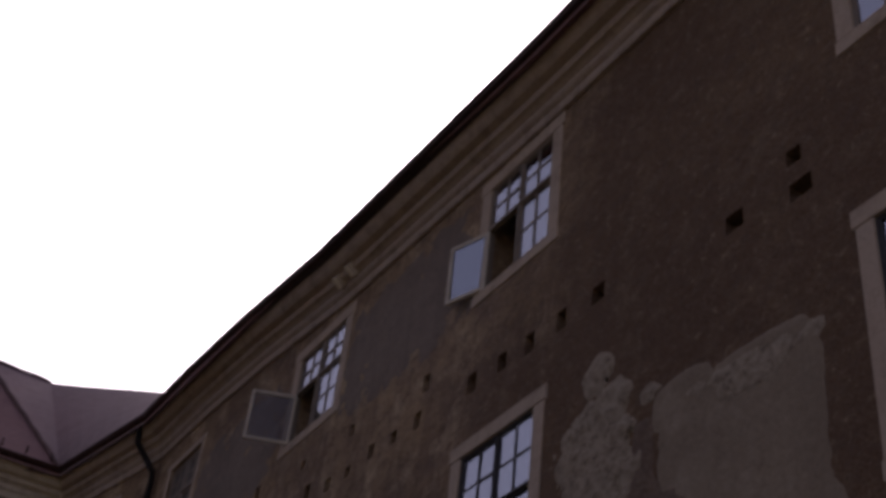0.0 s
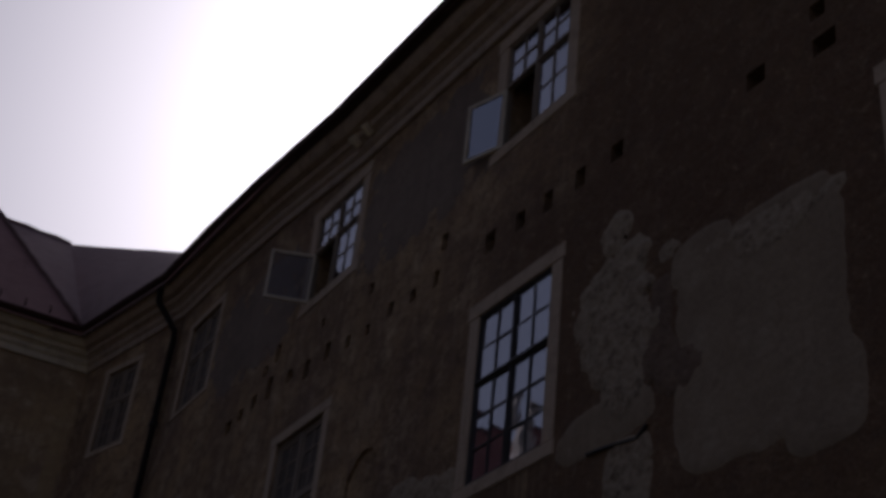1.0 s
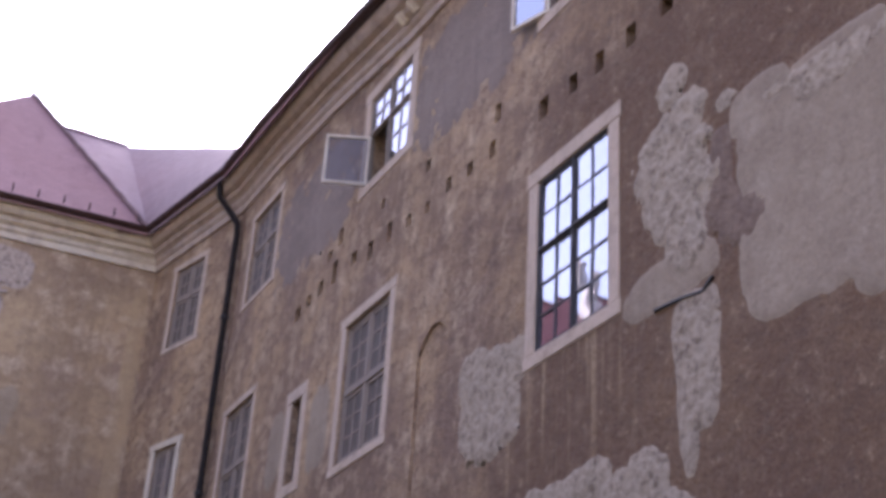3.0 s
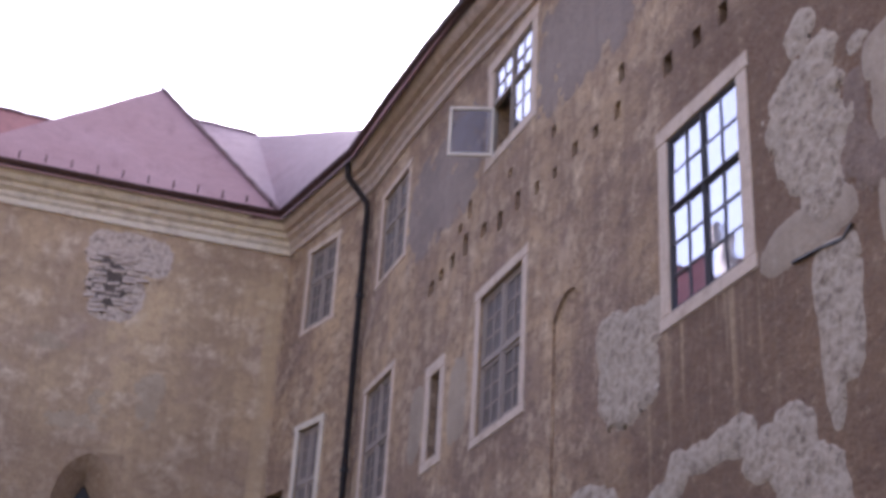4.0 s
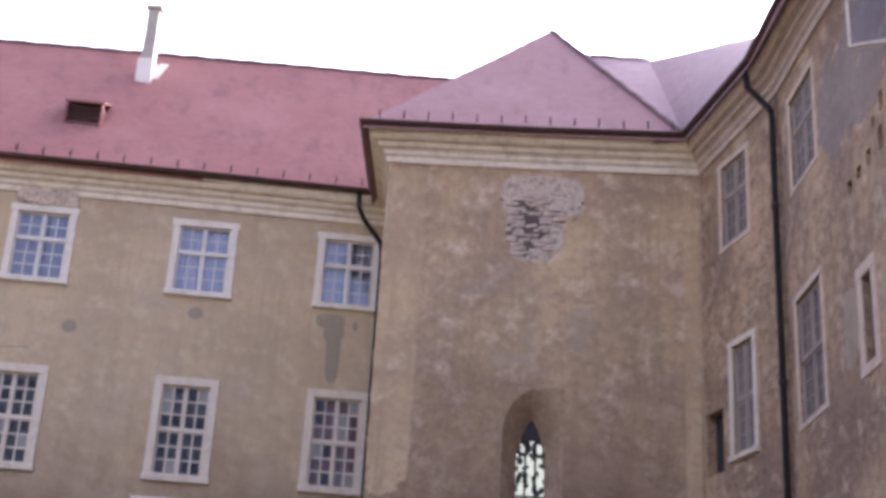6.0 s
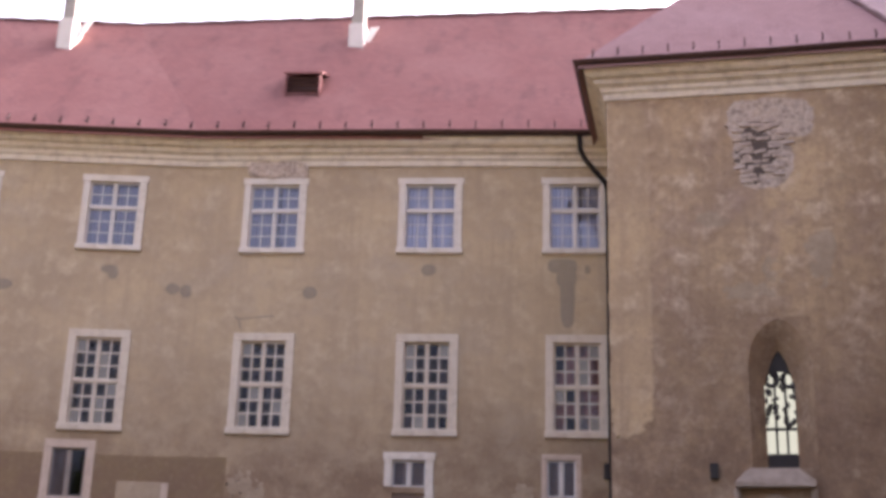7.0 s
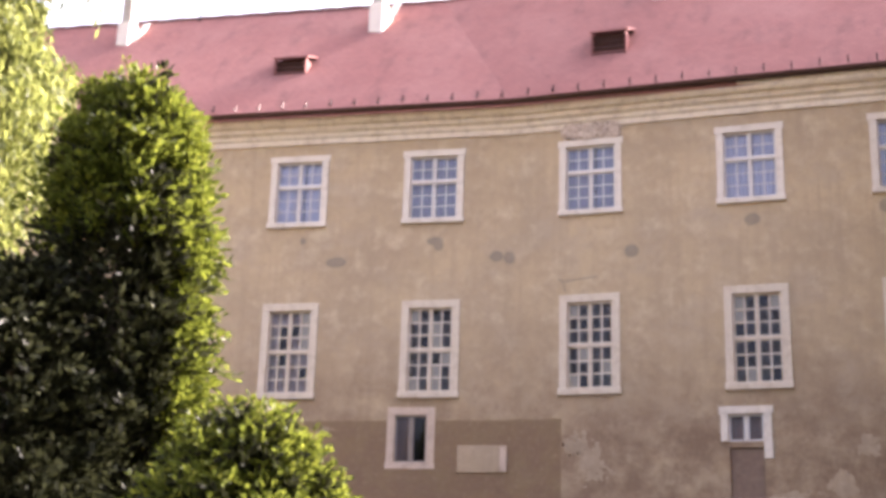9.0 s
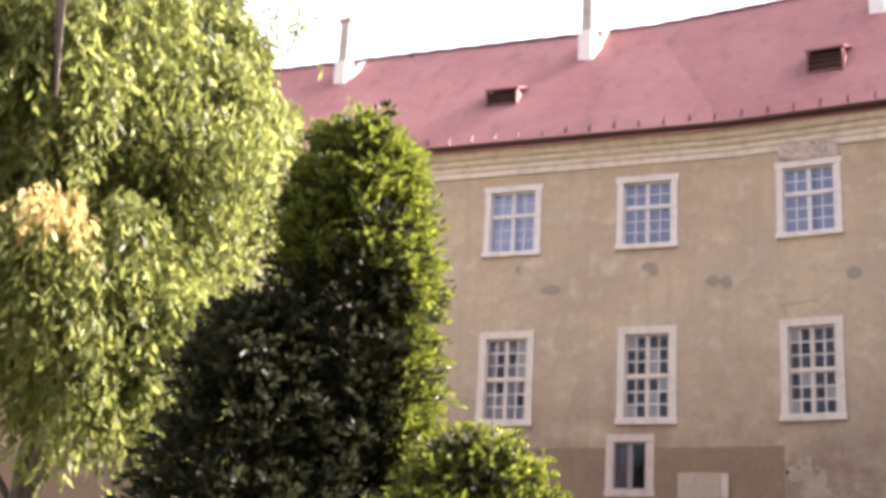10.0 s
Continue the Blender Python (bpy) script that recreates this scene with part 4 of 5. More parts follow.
# added panel, the shade inside the portal is in its dark colour
part("interior_dark", one_box(-0.6, 0.6, 0.4, 0.46, GROUND_FAR, 5.62), M_DARK_BROWN, ob, "dark panel standing for the dim interior")
part("cross_beam", one_box(-0.54, 0.54, 0.3, 0.4, 4.55, 4.66), M_DARK, ob)

# ground floor of the far range: arched light, door, low arch
ob = thing("arched_window", F_R @ Matrix.Translation((1.92, 0, 0)), "small segmental-arched window in a pale surround", "window", "", "structure")
la, lb = arch_line(0.7, 3.0, 4.66, 4.82, "segment"), arch_line(1.03, 2.85, 4.8, 4.96, "segment")
bm = bmesh.new()
ribbon(bm, squared(la, 0.705, 3.0, 4.825), 0.002, la, 0.002)
ribbon(bm, lb, 0.0, lb, -0.04)
ribbon(bm, lb, -0.04, la, -0.04)
ribbon(bm, la, -0.04, la, 0.3)
part("surround", bm, M_SURROUND, ob)
part("window_frame", one_box(-0.35, 0.35, 0.14, 0.2, 4.2, 4.44), M_WHITE, ob)
part("mullion", one_box(-0.02, 0.02, 0.15, 0.19, 3.0, 4.8), M_GREYFRAME, ob)
p = part("pane", one_box(-0.35, 0.35, 0.17, 0.174, 3.0, 4.82), M_GLASS, ob)
p.visible_shadow = False
ob = thing("door_1", F_R @ Matrix.Translation((8.96, 0, GROUND_FAR)), "dark boarded door in a plain pale frame", "door", "", "structure")
for i in range(5):
    part("board", one_box(-0.4 + 0.16 * i + 0.004, -0.244 + 0.16 * i, 0.2, 0.24, 0, 2.4), M_DOOR, ob)
part("door_jamb", one_box(-0.58, -0.4, -0.03, 0.18, 0, 2.41, bevel=0.01), M_SURROUND, ob)
part("door_jamb", one_box(0.4, 0.58, -0.03, 0.18, 0, 2.41, bevel=0.01), M_SURROUND, ob)
part("door_handle", tube([(0.3, 0.16, 1.05), (0.3, 0.12, 1.05), (0.2, 0.12, 1.05)], 0.012, 6), M_DARK, ob)
ob = thing("sign_board", F_R @ Matrix.Translation((8.97, -0.03, 5.0)), "narrow brown board fixed above the door", "board")
part("board", one_box(-0.28, 0.28, 0.0, 0.03, 0, 0.14, bevel=0.006), M_GREYFRAME, ob)

# small things on the walls
def speaker_box(fr, s, z, w, h, label):
    t = thing("wall_box", fr @ Matrix.Translation((s, 0, z)), label, "wall box", "dark boxes on the walls")
    part("case", one_box(-w / 2, w / 2, -0.16, -0.02, 0, h, bevel=0.012), M_DARK, t)
    part("bracket", one_box(-0.03, 0.03, -0.03, 0.0, h * 0.3, h * 0.7), M_GUTTER, t)


speaker_box(F_R, 9.78, 6.72, 0.22, 0.34, "dark wall-mounted box beside the corner downpipe")
speaker_box(F_B, 0.16, 6.05, 0.16, 0.3, "small dark wall-mounted box on the chapel front")
ob = thing("plaque", F_L @ Matrix.Translation((-0.66, 0, 5.88)), "pale blank stone plaque set on the plaster", "plaque")
part("tablet", one_box(-0.58, 0.58, -0.035, 0.0, 0, 0.63, bevel=0.012), M_CHIP, ob)
part("edge_strip", one_box(0.42, 0.58, -0.045, -0.03, 0.02, 0.6, bevel=0.006), M_SURROUND_W, ob)
ob = thing("notice_panel", F_L @ Matrix.Translation((-0.63, 0, 3.2)), "pale yellow blank panel low on the wall", "panel")
part("sheet", one_box(-0.24, 0.24, -0.03, 0.0, 0, 0.99, bevel=0.006), M_CORNICE, ob)

# blind arch of the wing
ob = thing("blind_arch", F_W @ Matrix.Translation((8.885, 0, 0)), "shallow blocked arched doorway in the plaster", "niche", "", "structure")
la = arch_line(0.86, 5.2, 8.25, 8.54, "segment")
bm = bmesh.new()
ribbon(bm, squared(la, 0.872, 5.2, 8.552), 0.0, la, 0.0)
ribbon(bm, la, 0.0, la, 0.04)
part("arch_edge", bm, M_WING, ob)

# ---------------------------------------------------------------- plaster patches
patch("bare_patch", F_W, [(13.82, 9.17, .26, .22), (14.08, 8.75, .3, .25), (13.82, 8.38, .7, .5), (13.95, 7.9, .55, .5), (14.0, 7.45, .38, .34)], M_RUBBLE,
      "bare rubble where plaster has fallen off", "bare masonry", 0.02, 0.016, ragged=0.2, seed=1.0)
patch("bare_patch", F_W, [(14.08, 6.55, .34, .36, 3), (14.08, 6.05, .3, .5, 3), (13.95, 5.6, .14, .35)], M_RUBBLE, "narrow strip of bare rubble below a crack", "bare masonry", 0.02, 0.014, ragged=0.16, seed=5.0)
patch("bare_patch", F_W, [(10.4, 7.0, .7, .66, 3), (10.0, 7.5, .34, .28, 3), (10.88, 7.3, .3, .3, 3)], M_RUBBLE, "bare rubble patch beside a window", "bare masonry", 0.02, 0.014, ragged=0.16, seed=9.0)
patch("bare_patch", F_W, [(10.7, 5.33, .26, .12), (11.1, 5.38, .34, .16), (11.4, 5.55, .24, .24), (11.8, 5.6, .34, .16), (12.2, 5.62, .34, .17), (12.5, 5.6, .28, .22),
                          (12.9, 5.33, .4, .24), (13.3, 5.25, .4, .4), (13.55, 4.7, .55, .6)], M_RUBBLE, "wandering edge of bare rubble low on the wing", "bare masonry", 0.02, 0.014, cell=0.05, ragged=0.15, seed=13.0)
patch("bare_patch", F_W, [(9.1, 5.5, 1.0, .42, 3), (9.8, 5.3, .38, .5, 3), (8.9, 4.9, 1.1, .5, 3)], M_RUBBLE, "low rubble patch where plaster has crumbled", "bare masonry", 0.02, 0.014, cell=0.05, ragged=0.16, seed=15.0)
patch("smooth_patch", F_W, [(15.7, 7.3, 0.99, 1.08, 6), (15.05, 8.3, .4, .26, 3), (15.95, 8.2, .5, .22, 3), (16.38, 6.42, .42, .42, 4)], M_SMOOTH, "large smoother grey plaster patch", "plaster patch", 0.014, 0.0, ragged=0.1, seed=17.0)
patch("bare_patch", F_W, [(15.95, 8.12, .55, .2, 3), (15.5, 8.28, .4, .1)], M_RUBBLE, "roughened upper edge of the grey patch", "bare masonry", 0.022, 0.012, ragged=0.35, seed=18.0)
patch("smooth_patch", F_W, [(13.75, 7.14, .66, .24, 3), (13.35, 7.1, .38, .22)], M_SMOOTH, "smooth grey plaster patch under bare rubble", "plaster patch", 0.01, 0.0, ragged=0.14, seed=19.0)
patch("smooth_patch", F_W, [(5.2, 8.3, .36, .7, 3)], M_SMOOTH, "pale plaster patch between two windows", "plaster patch", 0.008, 0.0, ragged=0.22, seed=23.0)
patch("smooth_patch", F_W, [(3.4, 8.45, .32, .62, 3)], M_SMOOTH, "pale plaster patch beside a slit window", "plaster patch", 0.008, 0.0, ragged=0.22, seed=24.0)
for cs, rs, zz, rz, sd in ((4.1, 1.75, 12.4, .95, 1), (9.55, 1.7, 12.35, 1.0, 2)):
    patch("greyed_patch", F_W, [(cs, zz, rs, rz, 5)], M_GREYED, "greyed smoother plaster under the cornice", "plaster patch", 0.006, 0.0, cell=0.05, ragged=0.5, seed=25.0 + sd)
bare = patch("bare_patch", F_B, [(1.55, 13.45, .85, .48, 4), (1.38, 12.6, .58, .66, 3)], M_BRICKY, "bare pink brickwork patch under the chapel eaves", "bare masonry", 0.012, 0.01, cell=0.05, ragged=0.16, seed=29.0)
patch("lost_bricks", F_B, [(1.25, 12.7, .4, .56, 3)], M_GAP, "dark hollows where brick faces are lost", "bare masonry", 0.024, 0.0, cell=0.03, ragged=0.7, seed=30.0)
pits = random.Random(5)
brick_shapes = []
for bl in (0.27, 0.24, 0.14):
    bm = one_box(-bl / 2, bl / 2, -0.055, 0.0, 0.0, 0.075, bevel=0.008)
    for v in bm.verts:
        v.co += Vector((pits.gauss(0, .006), pits.gauss(0, .004), pits.gauss(0, .005)))
    brick_shapes.append((bl, mesh_of("brick", bm, M_BRICKFACE)))
for row in range(15):
    z, x = 11.98 + row * 0.1, 0.78 + (row % 2) * 0.13
    while x < 2.0:
        bl, shape = pits.choice(brick_shapes)
        lost = 0.3 if 0.95 < x < 1.3 and 12.4 < z < 13.2 else 0.16
        if ((x + bl / 2 - 1.33) / 0.56) ** 2 + ((z - 12.75) / 0.82) ** 2 < 1 + pits.gauss(0, 0.12) and pits.random() > lost:
            ob = part("brick", shape, M_BRICKFACE, bare)
            ob.location, ob.rotation_euler = (x + bl / 2, pits.uniform(0.0, 0.028), z + pits.gauss(0, 0.014)), (0, radians(pits.gauss(0, 4)), radians(pits.gauss(0, 4)))
        x += bl + pits.uniform(0.008, 0.05)
patch("bare_patch", F_R, [(1.9, 14.12, .72, .26, 4)], M_BRICKY, "broken cornice stretch over a window", "bare masonry", 0.07, 0.035, cell=0.03, ragged=0.3, seed=31.0)
for fr, blobs, sd in ((F_L, [(-4.44, 11.05, .27, .13)], 1), (F_L, [(-5.33, 11.63, .08, .1)], 2), (F_L, [(-1.95, 11.52, .2, .1), (-1.85, 11.4, .12, .14)], 3),
                      (F_L, [(-.42, 11.08, .16, .14)], 4), (F_L, [(-.1, 11.03, .15, .16)], 5), (F_R, [(2.86, 11.01, .17, .16)], 6),
                      (F_R, [(5.65, 11.58, .18, .14)], 7), (F_R, [(8.77, 11.68, .34, .18, 3), (8.86, 11.4, .24, .3), (8.88, 11.0, .17, .8, 3)], 8), (F_R, [(9.35, 11.6, .07, .11)], 9)):
    patch("repair_patch", fr, blobs, M_STAIN, "grey cement repair patch on ochre plaster", "plaster patch", 0.006, 0.0, cell=0.03, ragged=0.08, seed=40.0 + sd)

patch("bare_patch", F_W, [(16.58, 8.17, .17, .11)], M_RUBBLE, "small bare spot beside the large patch", "bare masonry", 0.01, 0.01, cell=0.025, ragged=0.35, seed=61.0)
patch("bare_patch", F_W, [(14.62, 8.56, .16, .11)], M_RUBBLE, "small bare spot between two patches", "bare masonry", 0.01, 0.01, cell=0.025, ragged=0.35, seed=63.0)
patch("dark_patch", F_W, [(14.5, 7.5, .24, .34), (14.82, 7.26, .34, .24), (14.5, 8.0, .16, .45)], M_DARK_BROWN, "dark brown zone between patches", "plaster patch", 0.018, 0.004, ragged=0.3, seed=71.0)


patch("corner_strip", F_B, [(-1.36, 10.4, .42, 3.5, 8)], M_EDGE, "paler ochre plaster strip at the chapel corner", "plaster patch", 0.004, 0.0, ragged=0.28, seed=91.0)
patch("corner_strip", F_B, [(4.66, 9.6, .16, 4.1, 8)], M_EDGE, "narrow pale plaster strip in the inner corner", "plaster patch", 0.006, 0.0, ragged=0.08, seed=92.0)
for fr, blobs, sd in ((F_R, [(1.55, 6.5, .3, .45), (1.9, 6.0, .42, .4)], 1), (F_R, [(6.6, 5.25, .7, .16), (7.3, 5.5, .3, .3)], 2), (F_R, [(7.9, 6.3, .25, .3)], 3), (F_R, [(1.25, 4.95, .2, .1)], 4),
                      (F_B, [(-1.5, 4.95, .3, .14), (-1.05, 4.75, .3, .12)], 5), (F_B, [(0.1, 4.35, .16, .08)], 6), (F_B, [(1.0, 9.75, .4, .2), (1.5, 10.2, .3, .3)], 7),
                      (F_B, [(2.35, 10.4, .25, .6)], 8), (F_B, [(0.3, 11.3, .4, .14)], 9), (F_L, [(-4.6, 6.9, .4, .1)], 10)):
    patch("worn_patch", fr, blobs, M_CHIP, "chipped pale spot on old plaster", "plaster patch", 0.005, 0.0, cell=0.03, ragged=0.75, seed=100.0 + sd)

def crack(fr, pts, w, label):
    """A dark open crack, running along short straight pieces."""
    bm = bmesh.new()
    for (s0, z0), (s1, z1) in zip(pts, pts[1:]):
        n = Vector((-(z1 - z0), s1 - s0)).normalized() * w
        quad(bm, (s0 - n.x, -0.035, z0 - n.y), (s1 - n.x, -0.035, z1 - n.y), (s1 + n.x, -0.03, z1 + n.y), (s0 + n.x, -0.03, z0 + n.y))
        quad(bm, (s0 - n.x, 0.0, z0 - n.y), (s1 - n.x, 0.0, z1 - n.y), (s1 - n.x, -0.035, z1 - n.y), (s0 - n.x, -0.035, z0 - n.y))
    ob = new("crack", mesh_of("crack", bm, M_DARK))
    ob.matrix_world = fr
    tagged(ob, label, "crack", "", "structure")


crack(F_W, [(13.5, 6.91), (13.75, 6.89), (13.92, 6.87), (14.22, 6.82), (14.36, 6.91)], 0.013, "dark crack under crumbling plaster")
for pts in ([(1.1, 10.42), (1.25, 10.36), (1.6, 10.4), (2.05, 10.44)], [(1.22, 10.36), (1.28, 10.12)]):
    bm = bmesh.new()
    for (s0, z0), (s1, z1) in zip(pts, pts[1:]):
        n = Vector((-(z1 - z0), s1 - s0)).normalized() * 0.018
        quad(bm, (s0 - n.x, -0.005, z0 - n.y), (s1 - n.x, -0.005, z1 - n.y), (s1 + n.x, -0.005, z1 + n.y), (s0 + n.x, -0.005, z0 + n.y))
    ob = new("crack", mesh_of("crack", bm, M_STAIN))
    ob.matrix_world = F_R
    tagged(ob, "thin filled crack in ochre plaster", "crack", "", "structure")

# ---------------------------------------------------------------- chimneys and roof hatches
def chimney(x, y, zb, zt, label):
    t = thing("chimney", Matrix.Translation((x, y, zb)), label, "chimney", "chimneys of the far range")
    h = zt - zb
    part("base", one_box(-0.22, 0.22, -0.26, 0.4, -0.6, 0.8, bevel=0.02), M_CHIMNEY_BASE, t, "whitewashed sloping base")
    part("shaft", one_box(-0.17, 0.17, -0.18, 0.18, 0.8, h - 0.12, bevel=0.012), M_CHIMNEY, t)
    part("cap", one_box(-0.23, 0.23, -0.23, 0.23, h - 0.12, h, bevel=0.015), M_CHIMNEY, t)
    part("flue", one_box(-0.1, 0.1, -0.1, 0.1, h, h + 0.05), M_DARK, t)
    bm = bmesh.new()
    a = [bm.verts.new(v) for v in ((0.22, -0.2, -0.1), (0.22, 0.4, 0.6), (0.5, 0.4, 1.0), (0.22, 0.4, 1.0))]
    bm.faces.new((a[0], a[1], a[3]))
    bm.faces.new((a[0], a[3], a[2]))
    bm.faces.new((a[1], a[2], a[3]))
    bm.faces.new((a[0], a[2], a[1]))
    part("flashing", bm, M_CHIMNEY_BASE, t)


chimney(-9.15, 32.7, 19.2, 21.75, "slim grey rendered chimney on the red roof")
chimney(-17.1, 31.1, 19.1, 22.0, "slim grey rendered chimney on the red roof")
chimney(-24.85, 29.45, 19.1, 21.45, "slim grey rendered chimney on the red roof")


for x, y, z, h in ((-23.28, 30.83, 20.4, 0.55), (-11.2, 33.65, 20.85, 0.45)):
    rod = thing("lightning_rod", Matrix.Translation((x, y, z)), "thin dark metal rod on the ridge", "lightning rod", "ridge rods")
    part("rod", tube([(0, 0, -0.1), (0, 0, h)], 0.02, 6), M_DARK, rod)
    part("foot", one_box(-0.06, 0.06, -0.06, 0.06, -0.08, 0.05, bevel=0.01), M_GUTTER, rod)
vent = thing("roof_vent", Matrix.Translation((-9.1, 31.85, 18.2)), "small dark vent pipe on the red roof", "vent pipe")
part("pipe", tube([(0, 0, -0.2), (0, 0, 0.22)], 0.06, 8), M_GUTTER, vent)
part("cap", tube([(0, 0, 0.24), (0, 0, 0.28)], 0.09, 8), M_GUTTER, vent)


def hatch(fr, s, y, z):
    t = thing("roof_hatch", fr @ Matrix.Translation((s, y, z)), "small dormer vent with dark slats in the roof", "dormer", "dormer vents")
    for x in (-0.45, 0.41):
        part("cheek", one_box(x, x + 0.04, 0, 0.9, -0.1, 0.93), M_ROOF, t)
    bm = bmesh.new()
    quad(bm, (-0.5, -0.03, 0.9), (0.5, -0.03, 0.9), (0.52, 1.15, 1.4), (-0.52, 1.15, 1.4))
    quad(bm, (-0.5, -0.03, 0.95), (-0.52, 1.15, 1.46), (0.52, 1.15, 1.46), (0.5, -0.03, 0.95))
    for a, b in (((-0.5, -0.03), (0.5, -0.03)), ((0.5, -0.03), (0.52, 1.15)), ((-0.52, 1.15), (-0.5, -0.03))):
        za, zb = 0.9 if a[1] < 0 else 1.4, 0.9 if b[1] < 0 else 1.4
        quad(bm, (*a, za), (*b, zb), (*b, zb + 0.06), (*a, za + 0.06))
    part("lid", bm, M_ROOF, t)
    for i in range(6):
        p = part("slat", one_box(-0.41, 0.41, 0, 0.09, 0, 0.015), M_SLAT, t)
        p.location, p.rotation_euler = (0, 0.04, 0.04 + 0.15 * i), (radians(-35), 0, 0)
    part("back_board", one_box(-0.41, 0.41, 0.2, 0.22, -0.05, 0.92), M_SLAT, t)


for fr, p in ((F_L, Vector((-18.45, 28.85, 16.75))), (F_R, Vector((-9.85, 30.35, 16.7)))):
    q = fr.inverted() @ p
    hatch(fr, q.x, q.y - 0.38, q.z - 0.38)

# ---------------------------------------------------------------- trees
LEAF = np.random.default_rng(7)


def leaf_mesh(name, p, d, length, width, sag, mat):
    """Many small pointed leaves as one mesh: base points, directions, lengths, half widths, and how far the tip sags."""
    n = len(p)
    d = d / np.linalg.norm(d, axis=1)[:, None]
    side = np.cross(d, LEAF.normal(size=(n, 3)))
    side *= (width / np.linalg.norm(side, axis=1))[:, None]
    tip = p + d * length[:, None]
    tip[:, 2] -= sag
    mid = p + d * (length * 0.5)[:, None]
    mid[:, 2] -= sag * 0.3
    co = np.stack((p, mid + side, tip, mid - side), axis=1).reshape(-1, 3)
    me = bpy.data.meshes.new(name)
    me.from_pydata(co.tolist(), [], np.arange(4 * n).reshape(-1, 4).tolist())
    me.materials.append(mat)
    return me


def radius_at(z, profile):
    return np.interp(z, [a for a, _ in profile], [b for _, b in profile])


# side of the bright sprays, turned a little past the sun
LIT_SIDE = math.atan2(SUN_DIR.y, SUN_DIR.x) + 0.3


def conifer(name, base, profile, sprays, spray_len, leaf_len, mat, inner_mat, label, category, trunk_r=0.1, lift=0.8, seed=1, lump=0.2, fan=26, shy=1.0):
    """A trunk with limbs, dark shade-toned foliage inside, and bright feathery sprays outside, kept to the lit side as
    a rim. profile: height and radius.
    """
    rng = np.random.default_rng(seed)
    t = thing(name, Matrix.Translation(base), label, category)
    h = profile[-1][0]
    part("trunk", tube([(0, 0, -0.6), (0.03, 0.02, h * 0.3), (-0.03, 0.03, h * 0.65), (0, 0, h * 0.93)], [trunk_r, trunk_r * 0.85, trunk_r * 0.5, trunk_r * 0.15], 9), M_BARK, t)
    for i in range(22):
        z, a = h * (0.12 + 0.035 * i), i * 2.4
        r = radius_at(z, profile) * 0.75
        part("limb", tube([(0, 0, z * 0.9), (r * 0.5 * math.cos(a), r * 0.5 * math.sin(a), z), (r * math.cos(a), r * math.sin(a), z + 0.3)], [trunk_r * 0.3, trunk_r * 0.2, trunk_r * 0.06], 6), M_BARK, t)
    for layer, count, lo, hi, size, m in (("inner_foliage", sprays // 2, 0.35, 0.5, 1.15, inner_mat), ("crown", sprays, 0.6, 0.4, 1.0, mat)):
        z = rng.uniform(profile[0][0], h, count * 6)
        a = rng.uniform(0, 2 * math.pi, len(z))
        keep = rng.random(len(z)) < radius_at(z, profile) / max(b for _, b in profile) + 0.08
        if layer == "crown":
            # bright sprays thin out away from the sun: light and shade put into the foliage
            keep &= rng.random(len(z)) < 1 - shy * np.clip(1.35 - 1.3 * np.cos(a - LIT_SIDE), 0, 1) * np.clip((h - z) / h * 3.5, 0.3, 1)
        z, a = z[keep][:count], a[keep][:count]
        n = len(z)
        bulge = np.array([noise.noise(Vector((2.2 * math.cos(q), 2.2 * math.sin(q), w * 1.5 + seed))) + 0.6 * noise.noise(Vector((5 * math.cos(q), 5 * math.sin(q), w * 3.4 + seed))) for q, w in zip(a, z)])
        tuft = np.array([noise.noise(Vector((q * 3.4, w * 4.2, seed * 3.1))) for q, w in zip(a, z)])
        k = radius_at(z, profile) * (1 + lump * 1.4 * bulge + 0.34 * tuft) * (lo + hi * np.sqrt(rng.random(n)))
        out = np.stack((np.cos(a), np.sin(a), np.zeros(n)), axis=1)
        p = out * k[:, None]
        p[:, 2] = z
        axis = out * rng.uniform(0.35, 0.8, n)[:, None] + np.array((0, 0, lift)) + rng.normal(0, 0.22, (n, 3))
        axis /= np.linalg.norm(axis, axis=1)[:, None]
        flat = np.cross(axis, out + rng.normal(0, 0.6, (n, 3)))
        flat /= np.linalg.norm(flat, axis=1)[:, None]
        ln = spray_len * rng.uniform(0.6, 1.3, n)
        u = rng.random((n, fan)) ** 0.8
        sign = np.where(rng.random((n, fan)) < 0.5, -1.0, 1.0)
        pos = p[:, None, :] + axis[:, None, :] * (u * ln[:, None])[..., None] + flat[:, None, :] * (sign * (1.05 - u) * rng.random((n, fan)) * ln[:, None] * 0.42)[..., None]
        pos[..., 2] -= (u ** 2) * ln[:, None] * 0.3
        way = axis[:, None, :] * 0.8 + flat[:, None, :] * (sign * 0.62)[..., None] + rng.normal(0, 0.16, (n, fan, 3))
        q = n * fan
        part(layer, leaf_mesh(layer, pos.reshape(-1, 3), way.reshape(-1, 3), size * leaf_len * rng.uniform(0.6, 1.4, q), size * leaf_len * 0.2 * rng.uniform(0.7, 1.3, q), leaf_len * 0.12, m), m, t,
             "dark foliage with the shade in its colour" if layer == "inner_foliage" else "")
    return t


g1 = 0.7
conifer("thuja", (-7.1, 8.64, g1), [(0.2, 0.5), (1.5, 0.54), (2.6, 0.54), (3.4, 0.53), (4.1, 0.48), (4.7, 0.38), (5.1, 0.26), (5.35, 0.14), (5.5, 0.04)], 3800, 0.4, 0.075, M_THUJA, M_THUJA_SHADED,
        "tall dark green thuja, sunlit edge and shade in its leaf colours", "tree", 0.12, 0.6, 3, 0.2)
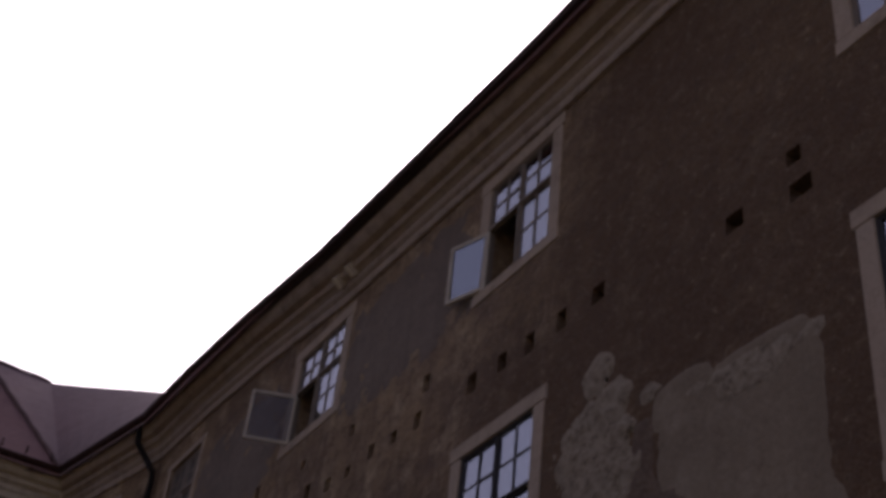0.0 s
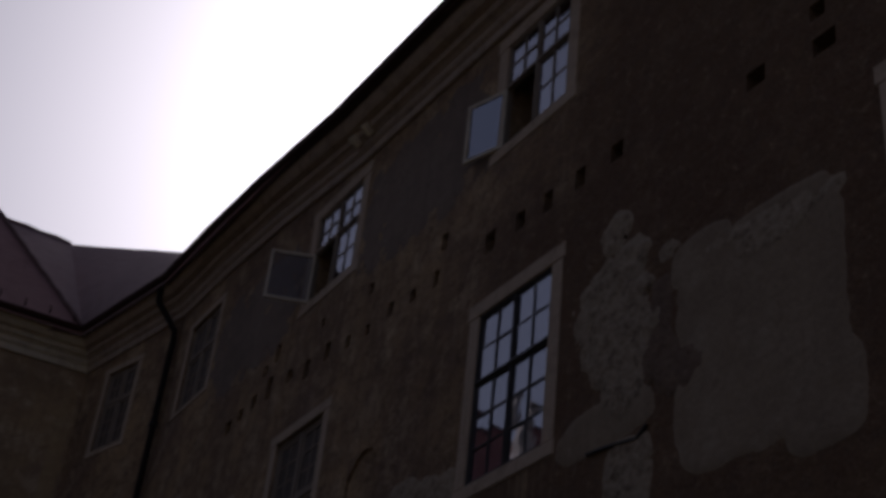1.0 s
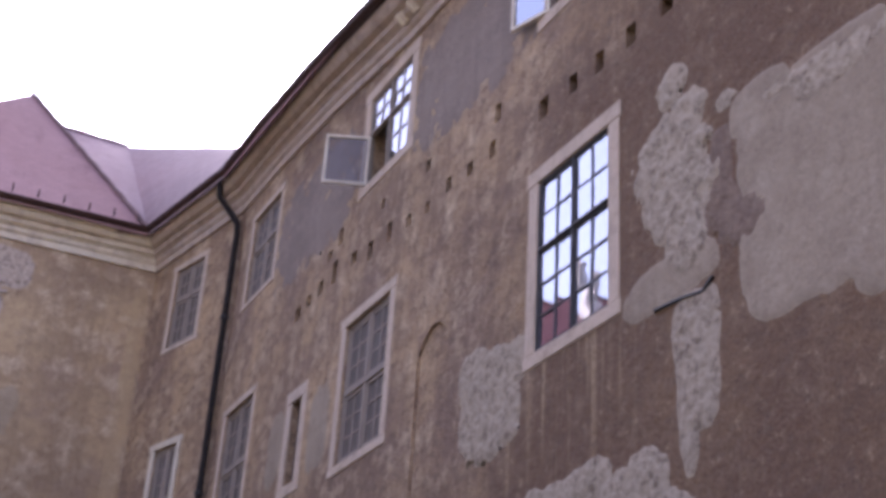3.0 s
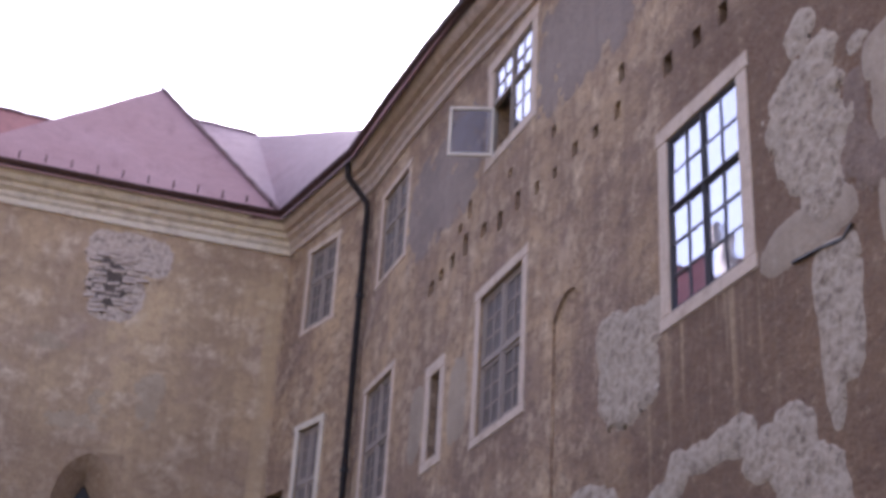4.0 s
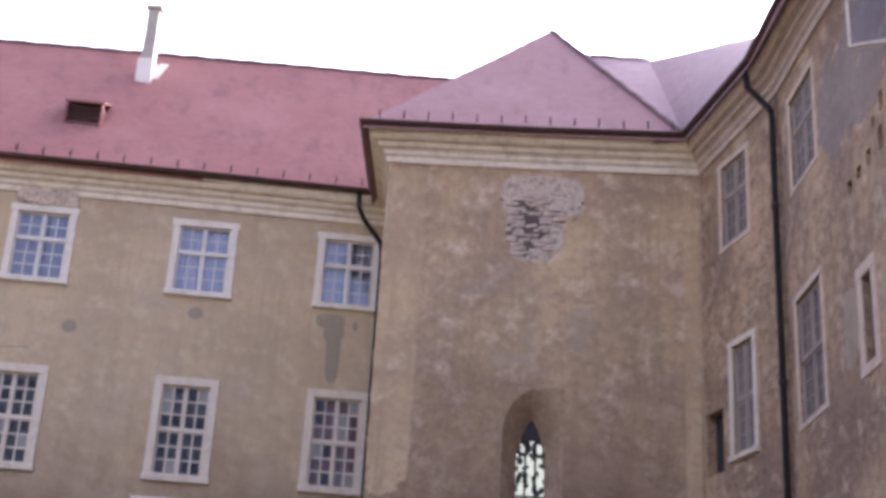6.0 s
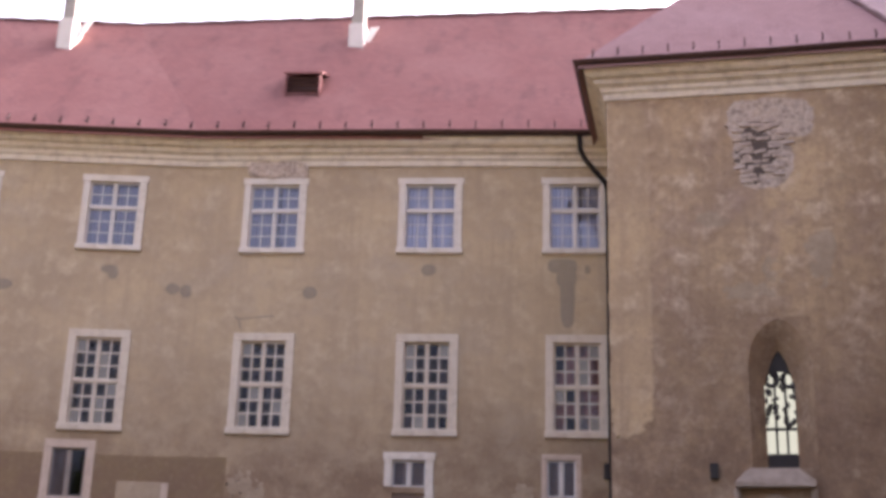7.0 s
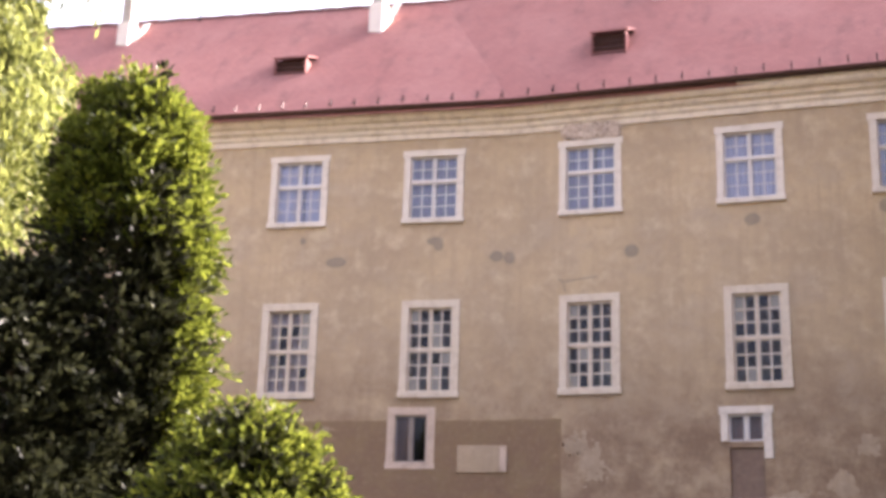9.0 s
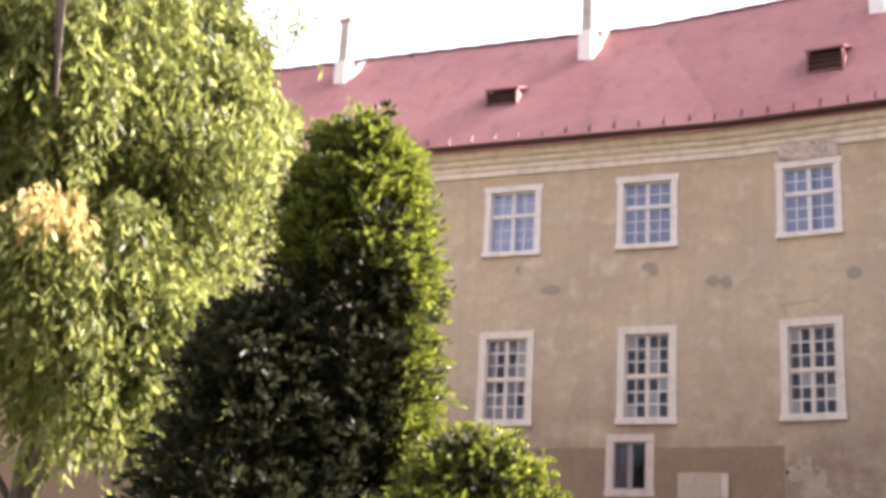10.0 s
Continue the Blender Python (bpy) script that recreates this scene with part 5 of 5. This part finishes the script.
conifer("shrub", (-5.12, 7.78, g1), [(0.0, 0.7), (1.0, 0.74), (1.6, 0.62), (2.0, 0.38), (2.25, 0.2), (2.4, 0.04)], 2600, 0.32, 0.066, M_SHRUB, M_THUJA_SHADED,
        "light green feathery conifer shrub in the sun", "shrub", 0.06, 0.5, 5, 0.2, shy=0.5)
# all in the shade tone, also serving as the thuja's dark skirt
conifer("shrub", (-7.42, 7.85, g1), [(0.0, 0.8), (1.2, 0.82), (2.0, 0.7), (2.6, 0.56), (3.1, 0.36), (3.5, 0.16), (3.7, 0.04)], 2600, 0.36, 0.08, M_THUJA_SHADED, M_THUJA_SHADED,
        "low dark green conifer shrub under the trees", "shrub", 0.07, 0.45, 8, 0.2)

# willow: boughs that arch over and let long leafy twigs hang
WILLOW = (-12.3, 9.5, 0.6)
wil = thing("willow_tree", Matrix.Translation(WILLOW), "tall weeping willow with pale hanging leaves", "tree")
part("trunk", tube([(0, 0, -0.2), (0.1, 0.05, 2.5), (0.0, 0.2, 5.0), (0.15, 0.2, 7.5), (0.2, 0.1, 10.0)], [0.2, 0.15, 0.11, 0.07, 0.03], 10), M_BARK, wil)
part("hanging_limb", tube([(0.1, 0.1, 6.6), (1.1, -1.0, 8.3), (2.0, -1.95, 8.4), (2.25, -2.17, 7.4), (2.3, -2.1, 6.7), (2.34, -2.06, 6.1)], [0.07, 0.055, 0.05, 0.045, 0.035, 0.015], 7), M_BARK, wil)
part("hanging_limb", tube([(0.1, 0.1, 7.0), (1.3, -1.2, 8.6), (2.15, -2.1, 8.5), (2.36, -2.2, 7.5), (2.4, -2.15, 6.6)], [0.05, 0.04, 0.035, 0.025, 0.01], 7), M_BARK, wil)
SHAPE = [(3.2, 2.3), (4.6, 2.6), (6.5, 2.75), (7.6, 2.6), (8.6, 2.1), (9.6, 1.5), (10.6, 0.6)]
rng = np.random.default_rng(12)


def bough(x, y, z, r, strands, drop, thin=1.0):
    """Base points and directions of the leaves on the twigs that hang from one arched bough."""
    ps, ds = [], []
    for _ in range(strands):
        a, q = rng.uniform(0, 2 * math.pi), math.sqrt(rng.random())
        run = drop * rng.uniform(0.45, 1.1)
        n = max(6, int(run / 0.046 * thin))
        u = np.arange(n) / n
        lean = rng.normal(0, 0.12, 2) + 0.18 * q * np.array((math.cos(a), math.sin(a)))
        line = np.empty((n, 3))
        line[:, 0] = x + r * q * math.cos(a) + lean[0] * u + rng.normal(0, 0.035, n)
        line[:, 1] = y + r * q * math.sin(a) + lean[1] * u + rng.normal(0, 0.035, n)
        line[:, 2] = z + 0.55 * r * (1 - q * q) + rng.normal(0, 0.06) - run * u
        way = rng.normal(0, 0.62, (n, 3))
        way[:, 2] = -0.75 + 0.3 * way[:, 2]
        ps.append(line)
        ds.append(way)
    return np.concatenate(ps), np.concatenate(ds)


spots = []
for i in range(130):
    z = 4.15 + 6.15 * (i + rng.random()) / 130
    a = rng.uniform(0, 2 * math.pi)
    k = radius_at(z, SHAPE) * math.sqrt(rng.uniform(0.25, 1.0)) * 0.88
    spots.append((k * math.cos(a), k * math.sin(a), z, rng.uniform(0.34, 0.62)))
# low boughs on the open side, and thin ones at the top
spots += [(2.3, -1.1, 3.8, 0.3), (1.95, -1.6, 4.3, 0.35), (2.2, -0.6, 4.15, 0.3), (2.5, -0.25, 4.5, 0.35), (2.25, -1.5, 4.7, 0.35), (1.9, -1.9, 4.9, 0.3), (2.3, -0.9, 5.3, 0.35)]
for x, y, z, r in spots[::6]:
    z0 = max(2.2, z - 1.1 - 0.6 * math.hypot(x, y))
    part("limb", tube([(0.08, 0.12, z0), (x * 0.45, y * 0.45, (z0 + z) / 2 + 0.35), (x, y, z + 0.15)], [0.05, 0.034, 0.012], 6), M_BARK, wil)
hung = [bough(x, y, z, r, 60, 0.7 + 0.9 * rng.random()) for x, y, z, r in spots]
hung += [bough(x, y, z, 0.4, 12, 0.7, 0.6) for x, y, z in ((1.7, 1.6, 9.2), (1.3, 1.2, 9.5), (2.0, 1.5, 8.7), (1.0, 0.4, 9.9))]
P, D = np.concatenate([h[0] for h in hung]), np.concatenate([h[1] for h in hung])
part("crown", leaf_mesh("crown", P, D, rng.uniform(0.09, 0.18, len(P)), rng.uniform(0.017, 0.031, len(P)), 0.02, M_WILLOW), M_WILLOW, wil)
# one bough coloured as sunlit
P, D = bough(2.15, -1.76, 5.15, 0.3, 40, 0.6)
part("sunlit_foliage", leaf_mesh("sunlit_foliage", P, D, rng.uniform(0.08, 0.16, len(P)), rng.uniform(0.018, 0.03, len(P)), 0.02, M_WILLOW_SUNLIT), M_WILLOW_SUNLIT, wil, "hanging leaves with sunlight in their pale yellow colour")

# potted blossoms behind the panes of the corner window
box_of = thing("flower_box", F_R @ Matrix.Translation((9.2, 0.15, 7.81)), "pale blossoms in a narrow box behind window panes", "flower box")
part("box", one_box(-0.38, 0.38, -0.035, 0.035, 0.0, 0.08, bevel=0.006), M_GREYFRAME, box_of)
n = 260
P = np.stack((rng.uniform(-0.38, 0.38, n), rng.normal(0, 0.015, n), 0.08 + 0.2 * rng.random(n) ** 1.4), axis=1)
part("blossoms", leaf_mesh("blossoms", P, rng.normal(0, 1, (n, 3)), rng.uniform(0.04, 0.09, n), rng.uniform(0.015, 0.03, n), 0.0, M_BLOSSOM), M_BLOSSOM, box_of, "crumpled white petals")
